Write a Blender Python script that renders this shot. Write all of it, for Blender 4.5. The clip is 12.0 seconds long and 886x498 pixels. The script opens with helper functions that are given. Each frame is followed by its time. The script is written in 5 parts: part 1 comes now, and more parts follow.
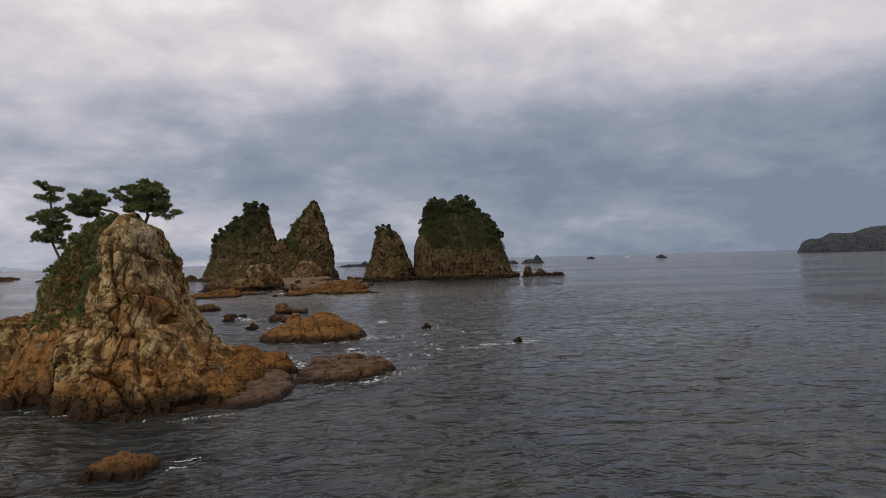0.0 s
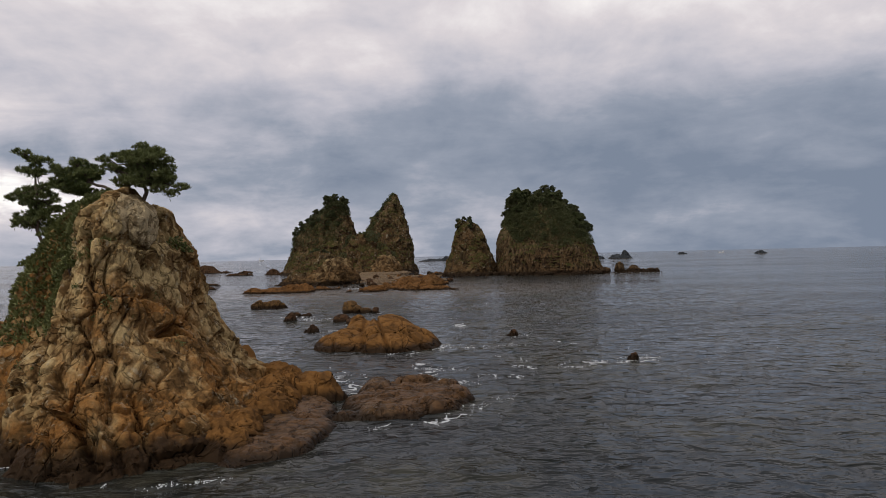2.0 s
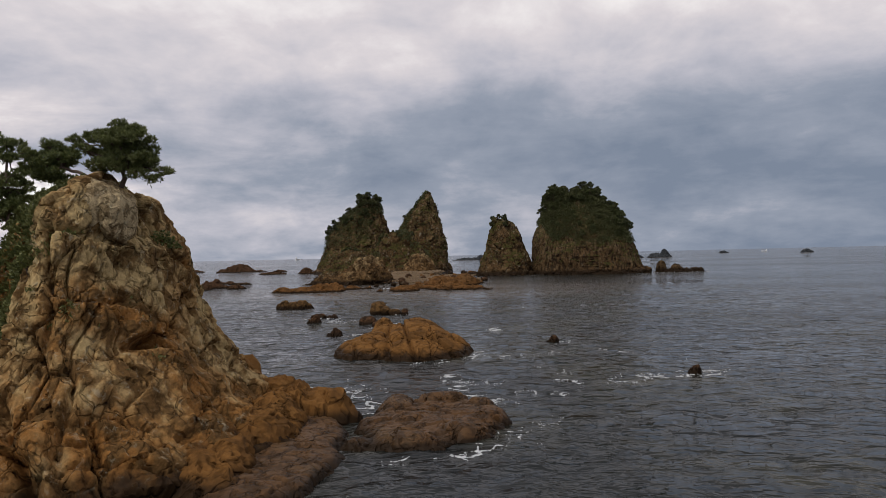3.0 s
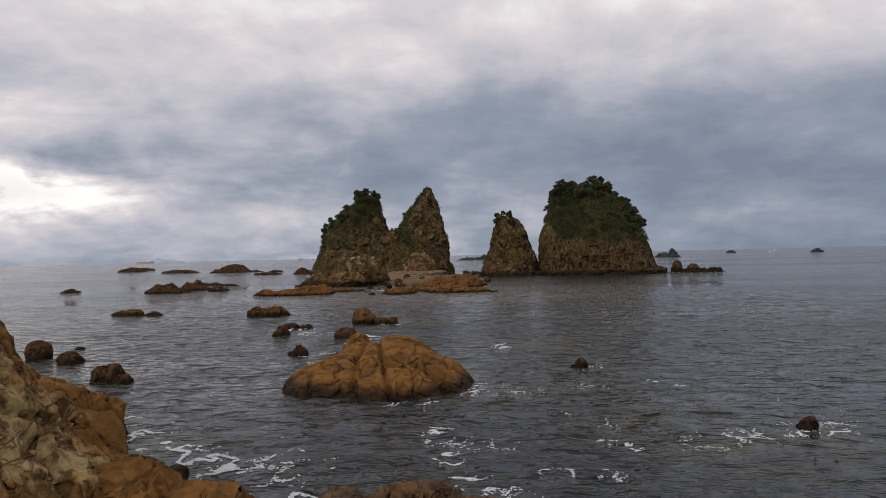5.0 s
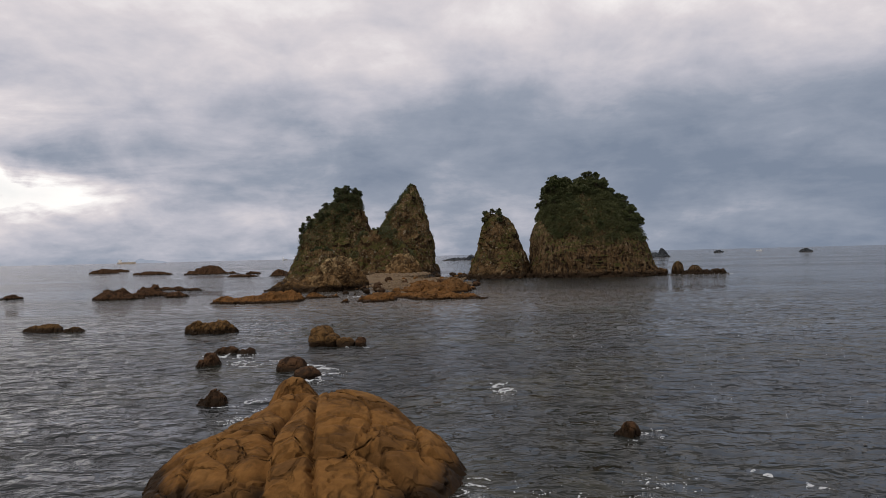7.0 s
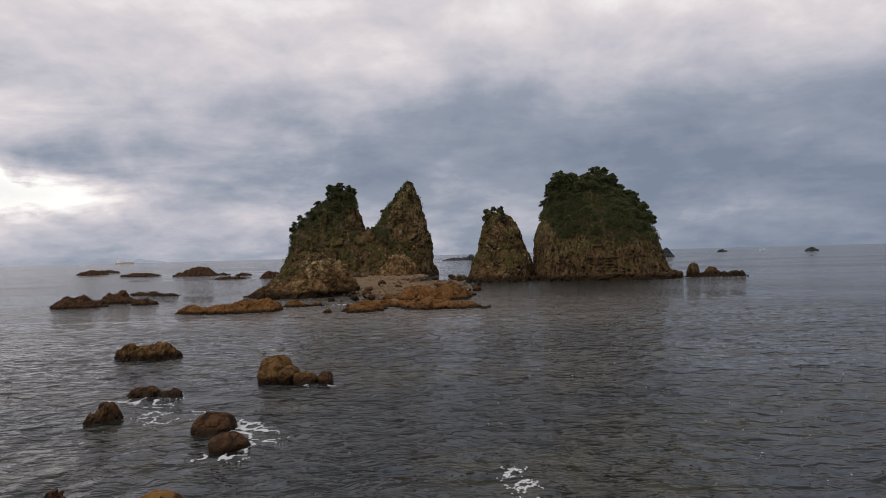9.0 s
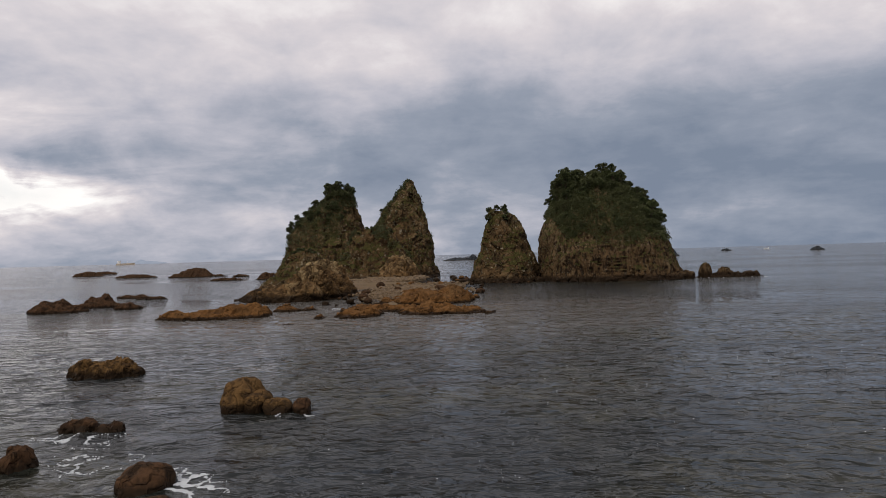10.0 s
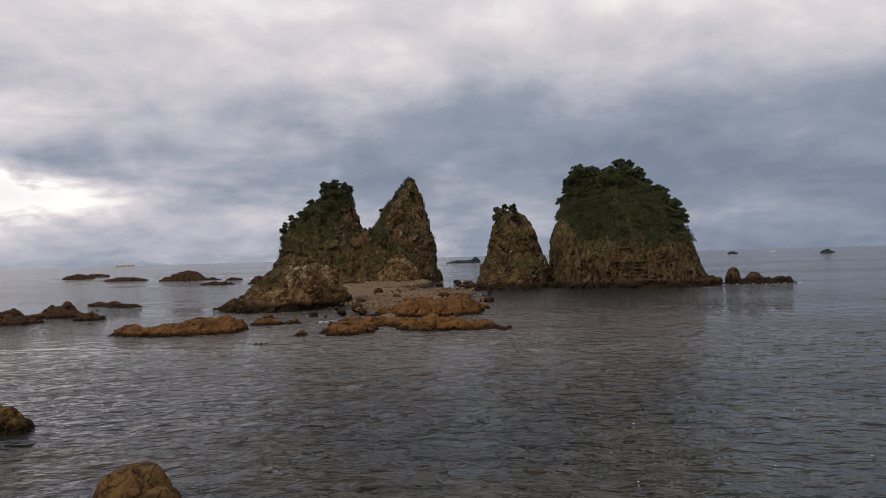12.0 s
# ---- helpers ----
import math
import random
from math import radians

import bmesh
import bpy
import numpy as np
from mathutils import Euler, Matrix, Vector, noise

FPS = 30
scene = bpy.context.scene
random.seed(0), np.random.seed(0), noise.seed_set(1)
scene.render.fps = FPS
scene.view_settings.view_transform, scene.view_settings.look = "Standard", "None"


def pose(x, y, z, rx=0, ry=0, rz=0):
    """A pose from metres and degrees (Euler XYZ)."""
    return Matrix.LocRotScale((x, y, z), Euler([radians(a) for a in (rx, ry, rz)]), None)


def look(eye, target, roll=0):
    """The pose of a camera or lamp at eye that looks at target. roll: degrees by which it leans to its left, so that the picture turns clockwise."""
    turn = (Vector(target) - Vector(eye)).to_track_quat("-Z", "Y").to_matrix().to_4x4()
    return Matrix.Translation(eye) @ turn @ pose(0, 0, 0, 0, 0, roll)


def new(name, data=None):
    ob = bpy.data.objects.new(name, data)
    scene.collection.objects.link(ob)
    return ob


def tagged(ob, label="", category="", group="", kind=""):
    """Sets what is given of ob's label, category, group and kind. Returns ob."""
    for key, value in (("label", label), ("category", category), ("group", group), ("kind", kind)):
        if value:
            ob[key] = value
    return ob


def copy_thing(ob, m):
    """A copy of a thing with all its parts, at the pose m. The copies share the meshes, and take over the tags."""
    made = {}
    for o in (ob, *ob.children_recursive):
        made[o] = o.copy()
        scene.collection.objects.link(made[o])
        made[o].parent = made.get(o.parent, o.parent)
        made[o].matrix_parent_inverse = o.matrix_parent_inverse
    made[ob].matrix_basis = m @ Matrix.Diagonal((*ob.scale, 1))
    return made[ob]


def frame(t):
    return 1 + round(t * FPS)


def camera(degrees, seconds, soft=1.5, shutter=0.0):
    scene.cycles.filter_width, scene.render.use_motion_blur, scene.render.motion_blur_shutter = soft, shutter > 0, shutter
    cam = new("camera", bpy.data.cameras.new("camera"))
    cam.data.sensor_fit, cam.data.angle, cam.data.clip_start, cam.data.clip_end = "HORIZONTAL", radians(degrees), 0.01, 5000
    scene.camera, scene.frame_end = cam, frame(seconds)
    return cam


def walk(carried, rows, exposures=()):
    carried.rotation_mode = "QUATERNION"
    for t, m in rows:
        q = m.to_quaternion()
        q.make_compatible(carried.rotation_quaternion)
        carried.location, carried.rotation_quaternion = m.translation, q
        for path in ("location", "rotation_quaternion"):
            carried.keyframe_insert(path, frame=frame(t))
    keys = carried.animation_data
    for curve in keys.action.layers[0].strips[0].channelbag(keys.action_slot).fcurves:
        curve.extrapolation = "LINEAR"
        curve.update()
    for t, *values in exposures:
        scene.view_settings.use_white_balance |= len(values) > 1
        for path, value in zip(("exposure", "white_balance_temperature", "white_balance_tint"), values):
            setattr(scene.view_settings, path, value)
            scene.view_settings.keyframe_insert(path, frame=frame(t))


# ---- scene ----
cam = camera(69.0, 12.0, soft=0.4)
PATH = [
    (0, (2.493, 17.538, 10.554), (2.648, 19.532, 10.582), -1.55),
    (0.5, (2.504, 21.782, 10.496), (2.591, 23.781, 10.512), -1.55),
    (1, (2.516, 26.027, 10.438), (2.560, 28.026, 10.455), -1.47),
    (1.5, (2.651, 30.227, 10.355), (2.601, 32.226, 10.373), -1.40),
    (2, (2.706, 33.969, 10.342), (2.608, 35.966, 10.360), -1.33),
    (2.5, (2.748, 37.648, 10.309), (2.566, 39.640, 10.326), -1.33),
    (3, (2.561, 41.179, 10.218), (2.356, 43.168, 10.235), -1.33),
    (5, (1.808, 59.239, 9.882), (1.592, 61.227, 9.899), -1.33),
    (5.5, (1.580, 64.148, 9.976), (1.375, 66.138, 9.992), -1.37),
    (6, (1.159, 68.985, 10.027), (0.958, 70.975, 10.043), -1.33),
    (6.5, (0.723, 73.988, 10.156), (0.523, 75.978, 10.171), -1.37),
    (7, (0.388, 78.730, 10.282), (0.214, 80.723, 10.298), -1.40),
    (9, (-0.341, 96.628, 11.006), (-0.515, 98.620, 11.020), -1.50),
    (9.5, (-0.827, 101.113, 11.059), (-1.004, 103.105, 11.072), -1.57),
    (10, (-1.073, 106.195, 11.131), (-1.252, 108.187, 11.145), -1.67),
    (10.5, (-1.581, 111.175, 11.216), (-1.760, 113.167, 11.233), -1.70),
    (11, (-2.077, 115.963, 11.256), (-2.257, 117.954, 11.274), -1.70),
    (11.5, (-2.721, 120.440, 11.260), (-2.900, 122.432, 11.280), -1.60),
    (12, (-3.423, 124.965, 11.506), (-3.607, 126.957, 11.527), -1.55),
]
walk(cam, [(t, look(eye, target, roll)) for t, eye, target, roll in PATH])
# ---- world, sun, exposure ----
scene.view_settings.exposure = 0.08


def link(nt, a, b):
    nt.links.new(a, b)


def node(nt, kind, **values):
    n = nt.nodes.new(kind)
    for k, v in values.items():
        if k in n.inputs:
            n.inputs[k].default_value = v
    return n


def maths(nt, op, a, b=None, c=None):
    n = nt.nodes.new("ShaderNodeMath")
    n.operation = op
    for i, v in enumerate((a, b, c)):
        if v is None:
            continue
        if isinstance(v, (int, float)):
            n.inputs[i].default_value = v
        else:
            nt.links.new(v, n.inputs[i])
    return n.outputs[0]


def ramp(nt, fac, stops, mode="EASE"):
    n = nt.nodes.new("ShaderNodeValToRGB")
    n.color_ramp.interpolation = mode
    e = n.color_ramp.elements
    while len(e) < len(stops):
        e.new(0.5)
    for el, (p, c) in zip(e, stops):
        el.position = p
        el.color = (*c, 1) if len(c) == 3 else c
    if not isinstance(fac, (int, float)):
        nt.links.new(fac, n.inputs[0])
    return n.outputs[0]


def mix(nt, fac, a, b, how="MIX"):
    n = nt.nodes.new("ShaderNodeMix")
    n.data_type, n.blend_type = "RGBA", how
    for i, v in ((0, fac), (6, a), (7, b)):
        if isinstance(v, (int, float)):
            n.inputs[i].default_value = v
        elif isinstance(v, tuple):
            n.inputs[i].default_value = (*v, 1)
        else:
            nt.links.new(v, n.inputs[i])
    return n.outputs[2]


def noise_at(nt, vec, scale, detail=5.0, rough=0.55, distort=0.0):
    n = node(nt, "ShaderNodeTexNoise", Scale=scale, Detail=detail, Roughness=rough, Distortion=distort)
    if vec is not None:
        nt.links.new(vec, n.inputs["Vector"])
    return n.outputs[0]


SUN_ELEVATION, SUN_TURN = radians(48), radians(205)


def make_world():
    w = bpy.data.worlds.new("sky")
    scene.world = w
    w.use_nodes = True
    nt = w.node_tree
    nt.nodes.clear()
    out = nt.nodes.new("ShaderNodeOutputWorld")
    bg = nt.nodes.new("ShaderNodeBackground")
    link(nt, bg.outputs[0], out.inputs[0])
    sky = nt.nodes.new("ShaderNodeTexSky")
    sky.sky_type, sky.sun_disc = "NISHITA", False
    sky.sun_elevation, sky.sun_rotation = SUN_ELEVATION, SUN_TURN
    blue = mix(nt, 1.0, sky.outputs[0], (0.09, 0.09, 0.09), "MULTIPLY")
    way = nt.nodes.new("ShaderNodeTexCoord").outputs["Generated"]
    sep = nt.nodes.new("ShaderNodeSeparateXYZ")
    link(nt, way, sep.inputs[0])
    x, y, z = sep.outputs
    up = maths(nt, "MAXIMUM", z, 0.0)
    deep = maths(nt, "ADD", up, 0.22)
    flat = nt.nodes.new("ShaderNodeCombineXYZ")
    link(nt, maths(nt, "DIVIDE", x, deep), flat.inputs[0])
    link(nt, maths(nt, "DIVIDE", y, deep), flat.inputs[1])
    plane = flat.outputs[0]
    az = maths(nt, "ARCTAN2", x, y)
    off = node(nt, "ShaderNodeMapping")
    off.inputs["Location"].default_value = (3.1, 1.7, 0.0)
    link(nt, plane, off.inputs[0])
    shift = off.outputs[0]
    big = noise_at(nt, shift, 0.8, 4, 0.5, 0.3)
    high = maths(nt, "ADD", up, 0.42)
    puff = nt.nodes.new("ShaderNodeCombineXYZ")
    link(nt, maths(nt, "DIVIDE", x, high), puff.inputs[0])
    link(nt, maths(nt, "DIVIDE", y, high), puff.inputs[1])
    mid = noise_at(nt, puff.outputs[0], 3.8, 7, 0.56, 0.3)
    fine = noise_at(nt, puff.outputs[0], 12.0, 6, 0.6, 0.3)
    band = nt.nodes.new("ShaderNodeCombineXYZ")
    link(nt, maths(nt, "MULTIPLY", az, 2.6), band.inputs[0])
    link(nt, maths(nt, "MULTIPLY", up, 11.0), band.inputs[1])
    streak = noise_at(nt, band.outputs[0], 1.25, 8, 0.58, 0.5)
    wisp = noise_at(nt, band.outputs[0], 4.2, 6, 0.62, 0.4)
    # cloud thickness: thick and pale overhead, a slate band lower down
    lift = ramp(nt, up, [(0.0, (0.38,) * 3), (0.06, (0.44,) * 3), (0.13, (0.31,) * 3), (0.20, (0.36,) * 3), (0.29, (0.66,) * 3), (0.37, (0.80,) * 3), (0.8, (0.62,) * 3)])
    v = maths(nt, "ADD", lift, maths(nt, "MULTIPLY", maths(nt, "SUBTRACT", big, 0.5), 0.6))
    v = maths(nt, "ADD", v, maths(nt, "MULTIPLY", maths(nt, "SUBTRACT", mid, 0.5), 0.7))
    near = ramp(nt, up, [(0.0, (1.0,) * 3), (0.12, (0.8,) * 3), (0.24, (0.45,) * 3), (0.36, (0.1,) * 3)])
    lace = maths(nt, "ADD", maths(nt, "MULTIPLY", maths(nt, "SUBTRACT", streak, 0.5), 0.75), maths(nt, "MULTIPLY", maths(nt, "SUBTRACT", wisp, 0.5), 0.2))
    v = maths(nt, "ADD", v, maths(nt, "MULTIPLY", lace, near))
    v = maths(nt, "ADD", v, maths(nt, "MULTIPLY", maths(nt, "SUBTRACT", fine, 0.5), 0.16))
    # the brighter west, low over the sea
    a1 = maths(nt, "DIVIDE", maths(nt, "ADD", az, 0.73), 0.15)
    e1 = maths(nt, "DIVIDE", maths(nt, "SUBTRACT", up, 0.094), 0.036)
    gap = maths(nt, "EXPONENT", maths(nt, "MULTIPLY", maths(nt, "ADD", maths(nt, "MULTIPLY", a1, a1), maths(nt, "MULTIPLY", e1, e1)), -1.0))
    v = maths(nt, "ADD", v, maths(nt, "MULTIPLY", gap, maths(nt, "ADD", maths(nt, "ADD", maths(nt, "MULTIPLY", mid, 2.6), maths(nt, "MULTIPLY", streak, 3.0)), -2.0)))
    a2 = maths(nt, "DIVIDE", maths(nt, "ADD", az, 0.72), 0.13)
    e2 = maths(nt, "DIVIDE", maths(nt, "SUBTRACT", up, 0.195), 0.035)
    thin_veil = maths(nt, "EXPONENT", maths(nt, "MULTIPLY", maths(nt, "ADD", maths(nt, "MULTIPLY", a2, a2), maths(nt, "MULTIPLY", e2, e2)), -1.0))
    v = maths(nt, "ADD", v, maths(nt, "MULTIPLY", thin_veil, maths(nt, "MULTIPLY", streak, 0.85)))
    east = node(nt, "ShaderNodeMapRange")
    link(nt, az, east.inputs[0])
    east.inputs[1].default_value, east.inputs[2].default_value = -0.1, 0.6
    low = node(nt, "ShaderNodeMapRange")
    link(nt, up, low.inputs[0])
    low.inputs[1].default_value, low.inputs[2].default_value = 0.26, 0.05
    v = maths(nt, "SUBTRACT", v, maths(nt, "MULTIPLY", maths(nt, "MULTIPLY", east.outputs[0], low.outputs[0]), 0.42))
    cloud = ramp(nt, v, [(0.05, (0.19, 0.23, 0.305)), (0.3, (0.282, 0.315, 0.388)), (0.52, (0.472, 0.47, 0.53)), (0.72, (0.662, 0.62, 0.645)), (0.98, (1.0, 0.965, 0.94))], "LINEAR")
    thin = ramp(nt, maths(nt, "MULTIPLY", maths(nt, "ADD", gap, 0.12), mid), [(0.3, (0,) * 3), (0.6, (0.25,) * 3)], "LINEAR")
    colour = mix(nt, thin, cloud, blue)
    link(nt, colour, bg.inputs[0])
    bg.inputs[1].default_value = 1.0


make_world()
sun = new("sun", bpy.data.lights.new("sun", "SUN"))
sun.data.energy, sun.data.angle, sun.data.color = 1.1, radians(14), (1.0, 0.93, 0.83)
sun.matrix_world = look((-80, -105, 145), (0, 0, 0))

# ---- numeric noise ----


def lattice(i, j, k, s):
    h = (i.astype(np.int64) * 374761393 + j.astype(np.int64) * 668265263 + k.astype(np.int64) * 1274126177 + s * 974634777) & 0xFFFFFFFF
    h = ((h ^ (h >> 13)) * 1103515245) & 0xFFFFFFFF
    h = ((h ^ (h >> 16)) * 2654435761) & 0xFFFFFFFF
    return ((h ^ (h >> 15)) & 0xFFFFFF) / float(0xFFFFFF)


def value_noise(p, s):
    f = np.floor(p)
    w = p - f
    w = w * w * (3 - 2 * w)
    i, j, k = f[:, 0], f[:, 1], f[:, 2]
    tot = 0
    for a in (0, 1):
        wa = w[:, 0] if a else 1 - w[:, 0]
        for b in (0, 1):
            wb = w[:, 1] if b else 1 - w[:, 1]
            for c in (0, 1):
                wc = w[:, 2] if c else 1 - w[:, 2]
                tot = tot + wa * wb * wc * lattice(i + a, j + b, k + c, s)
    return tot * 2 - 1


def fbm(p, octaves=4, s=0, gain=0.5):
    tot, amp = 0, 1.0
    for o in range(octaves):
        tot = tot + amp * value_noise(p * 2 ** o + 17.3 * o, s + o)
        amp *= gain
    return tot


def blocks(p, s):
    """Nearest and next-nearest cell centre, and a random value of the nearest cell."""
    f = np.floor(p)
    f1, f2, val, cen = np.full(len(p), 9.0), np.full(len(p), 9.0), np.zeros(len(p)), np.zeros((len(p), 3))
    for a in (-1, 0, 1):
        for b in (-1, 0, 1):
            for c in (-1, 0, 1):
                i, j, k = f[:, 0] + a, f[:, 1] + b, f[:, 2] + c
                q = np.stack([i + lattice(i, j, k, s), j + lattice(i, j, k, s + 1), k + lattice(i, j, k, s + 2)], 1)
                d = np.sqrt(((q - p) ** 2).sum(1))
                near = d < f1
                f2 = np.where(near, f1, np.minimum(f2, d))
                val = np.where(near, lattice(i, j, k, s + 3), val)
                cen = np.where(near[:, None], q, cen)
                f1 = np.where(near, d, f1)
    return f1, f2, val, cen


def facets(q, seed, open_at):
    """Jointed rock: each block a tilted face of its own height, with a narrow open joint round it."""
    f1, f2, val, c = blocks(q, seed)
    g = np.stack([lattice(c[:, 0] * 91, c[:, 1] * 87, c[:, 2] * 83, seed + k) for k in (21, 22, 23)], 1) * 2 - 1
    edge = np.clip((f2 - f1) / open_at, 0, 1)
    return (val - 0.5) * 1.6 + ((q - c) * g).sum(1) * 1.3, (1 - edge) ** 2


def relief(P, seed, big, block, crack, fine):
    """How far rock stands out at the points P: broad swell, jointed blocks with open cracks, small roughness."""
    d = big[0] * fbm(P / big[1], 3, seed)
    if block[0] or crack:
        w = block[1] * 1.2
        warp = np.stack([fbm(P / w, 2, seed + 31), fbm(P / w, 2, seed + 37), fbm(P / w, 2, seed + 41)], 1)
        q = P / block[1] * np.array([1, 1, block[2]]) + warp * 0.34
        for k, (scale, amp, width, cut) in enumerate(((1.0, 1.0, 0.07, 1.0), (2.3, 0.45, 0.08, 0.45), (5.2, 0.24, 0.1, 0.2))):
            face, joint = facets(q * scale + 3.1 * k, seed + 5 + 4 * k, width)
            d = d + amp * block[0] * face - cut * crack * joint
    return d + 0.55 * fine[0] * fbm(P / fine[1], 4, seed + 13, 0.62)


def mesh_object(name, verts, faces, material, parent=None, label="", origin=(0, 0, 0), smooth=True, sharp=24):
    me = bpy.data.meshes.new(name)
    v = np.asarray(verts, dtype=float) - np.asarray(origin, dtype=float)
    me.from_pydata([tuple(r) for r in v.tolist()], [], faces if isinstance(faces, list) else faces.tolist())
    if smooth:
        me.polygons.foreach_set("use_smooth", [True] * len(me.polygons))
    me.materials.append(material)
    me.update()
    if smooth and sharp:
        me.set_sharp_from_angle(angle=radians(sharp))
    ob = new(name, me)
    ob.location = origin
    if parent is not None:
        ob.parent = parent
        ob.location = Vector(origin) - parent.location
    if label:
        ob["label"] = label
    return ob


def part(name, bm, material, parent, label=""):
    me = bpy.data.meshes.new(name)
    bm.to_mesh(me)
    bm.free()
    me.materials.append(material)
    ob = new(name, me)
    ob.parent = parent
    if label:
        ob["label"] = label
    return ob


def groove(P, a, b, width, depth):
    a, b = np.array(a, float), np.array(b, float)
    t = np.clip(((P - a) @ (b - a)) / ((b - a) @ (b - a)), 0, 1)
    d = np.sqrt(((P - (a + t[:, None] * (b - a))) ** 2).sum(1))
    return -depth * np.exp(-(d / width) ** 2)


def column(levels, cell, seed, big=(0.8, 5.0), block=(0.25, 1.6, 0.6), crack=0.3, fine=(0.12, 0.5), shape=2.3, marks=None):
    """A standing rock from rows of (height, left, right, front, back), roughened outwards. Gives vertices, faces, outward normals."""
    L = np.array(levels, float)
    run = np.concatenate([[0], np.cumsum(np.sqrt(np.diff(L[:, 0]) ** 2 + np.diff((L[:, 2] - L[:, 1]) / 2) ** 2 + np.diff(L[:, 3]) ** 2))])
    rows = max(8, int(run[-1] / cell))
    s = np.linspace(0, run[-1], rows)
    z, xl, xr, yf, yb = (np.interp(s, run, L[:, c]) for c in range(5))
    for arr in (xl, xr, yf, yb):
        arr[1:-1] = (arr[:-2] + 2 * arr[1:-1] + arr[2:]) / 4
    wide, depth = (L[:, 2] - L[:, 1]).max(), (L[:, 4] - L[:, 3]).max()
    seg = max(16, int(math.pi * (wide + depth) / 2 / cell))
    th = np.linspace(0, 2 * math.pi, seg, endpoint=False)
    c, sn = np.cos(th), np.sin(th)
    cx, sx = np.sign(c) * np.abs(c) ** (2 / shape), np.sign(sn) * np.abs(sn) ** (2 / shape)
    X = (xl + xr)[:, None] / 2 + (xr - xl)[:, None] / 2 * cx
    Y = (yf + yb)[:, None] / 2 + (yb - yf)[:, None] / 2 * sx
    Z = np.repeat(z[:, None], seg, 1)
    G = np.stack([X, Y, Z], 2)
    dth = np.roll(G, -1, 1) - np.roll(G, 1, 1)
    ds = np.gradient(G, axis=0)
    N = np.cross(dth, ds)
    N /= np.maximum(np.linalg.norm(N, axis=2, keepdims=True), 1e-9)
    P, Nf = G.reshape(-1, 3), N.reshape(-1, 3)
    d = relief(P, seed, big, block, crack, fine)
    if marks is not None:
        d = d + marks(P)
    thin = np.repeat(np.clip((xr - xl) / 2.5, 0.15, 1), seg)
    V = P + Nf * (d * thin)[:, None]
    top = V[-seg:].mean(0) + np.array([0, 0, 0.05])
    V = np.vstack([V, top])
    i = np.arange(rows - 1)[:, None] * seg + np.arange(seg)
    j = np.arange(rows - 1)[:, None] * seg + (np.arange(seg) + 1) % seg
    F = np.stack([i, j, j + seg, i + seg], 2).reshape(-1, 4).tolist()
    last = (rows - 1) * seg
    F += [[last + k, last + (k + 1) % seg, len(V) - 1] for k in range(seg)]
    return V, F, np.vstack([Nf, [0, 0, 1]])


def reef(lobes, cell, seed, big=(0.15, 2.0), block=(0.12, 0.9, 1.0), crack=0.2, fine=(0.06, 0.3), rough_edge=0.25, marks=None):
    """A low rock as a height sheet: rows of (x, y, half width, half depth, height, turn, steepness), the highest wins.
    A negative steepness gives a sloping table that ends in a low cliff."""
    L = np.array(lobes, float)
    r = np.maximum(L[:, 2], L[:, 3]) * 1.35 + 0.3
    xs = np.arange((L[:, 0] - r).min(), (L[:, 0] + r).max() + cell, cell)
    ys = np.arange((L[:, 1] - r).min(), (L[:, 1] + r).max() + cell, cell)
    X, Y = (a.ravel() for a in np.meshgrid(xs, ys))
    P0 = np.stack([X, Y, np.zeros_like(X)], 1)
    tot = np.full(len(X), -9.0)
    span = r.mean()
    wob = fbm(P0 / (span * 0.45), 4, seed + 3) * rough_edge
    for n, (x, y, rx, ry, h, turn, steep) in enumerate(lobes):
        c, s = math.cos(radians(turn)), math.sin(radians(turn))
        u, v = (X - x) * c + (Y - y) * s, -(X - x) * s + (Y - y) * c
        d = np.sqrt((u / rx) ** 2 + (v / ry) ** 2) * (1 + wob)
        hh = (h + 0.5) * (1 - np.minimum(d, 1.6) ** steep) - 0.5 if steep > 0 else np.where(d < 1, h * (1 - 0.8 * np.minimum(d, 1.0) ** -steep), h * 0.2 - (d - 1) * 9)
        hh = np.maximum(hh, -1.2)
        k = min(0.6, max(0.05, 0.12 * abs(h)))
        tot = np.where(np.abs(tot - hh) < k, np.maximum(tot, hh) + (k - np.abs(tot - hh)) ** 2 / (4 * k), np.maximum(tot, hh))
    P = np.stack([X, Y, tot], 1)
    d = relief(P, seed, big, block, crack, fine)
    if marks is not None:
        d = d + marks(P)
    gx = np.gradient(tot.reshape(len(ys), len(xs)), cell, axis=1).ravel()
    gy = np.gradient(tot.reshape(len(ys), len(xs)), cell, axis=0).ravel()
    g = np.sqrt(gx * gx + gy * gy + 1)
    d = d * np.clip((tot + 0.9) / 0.8, 0.2, 1)
    P += np.stack([-gx / g * d, -gy / g * d, d / g], 1)
    keep = P[:, 2] > -0.55
    nx = len(xs)
    i = (np.arange(len(ys) - 1)[:, None] * nx + np.arange(nx - 1)).ravel()
    F = np.stack([i, i + 1, i + nx + 1, i + nx], 1)
    F = F[keep[F].any(1)]
    used = np.unique(F)
    back = np.full(len(P), -1)
    back[used] = np.arange(len(used))
    return P[used], back[F]


# ---- materials ----


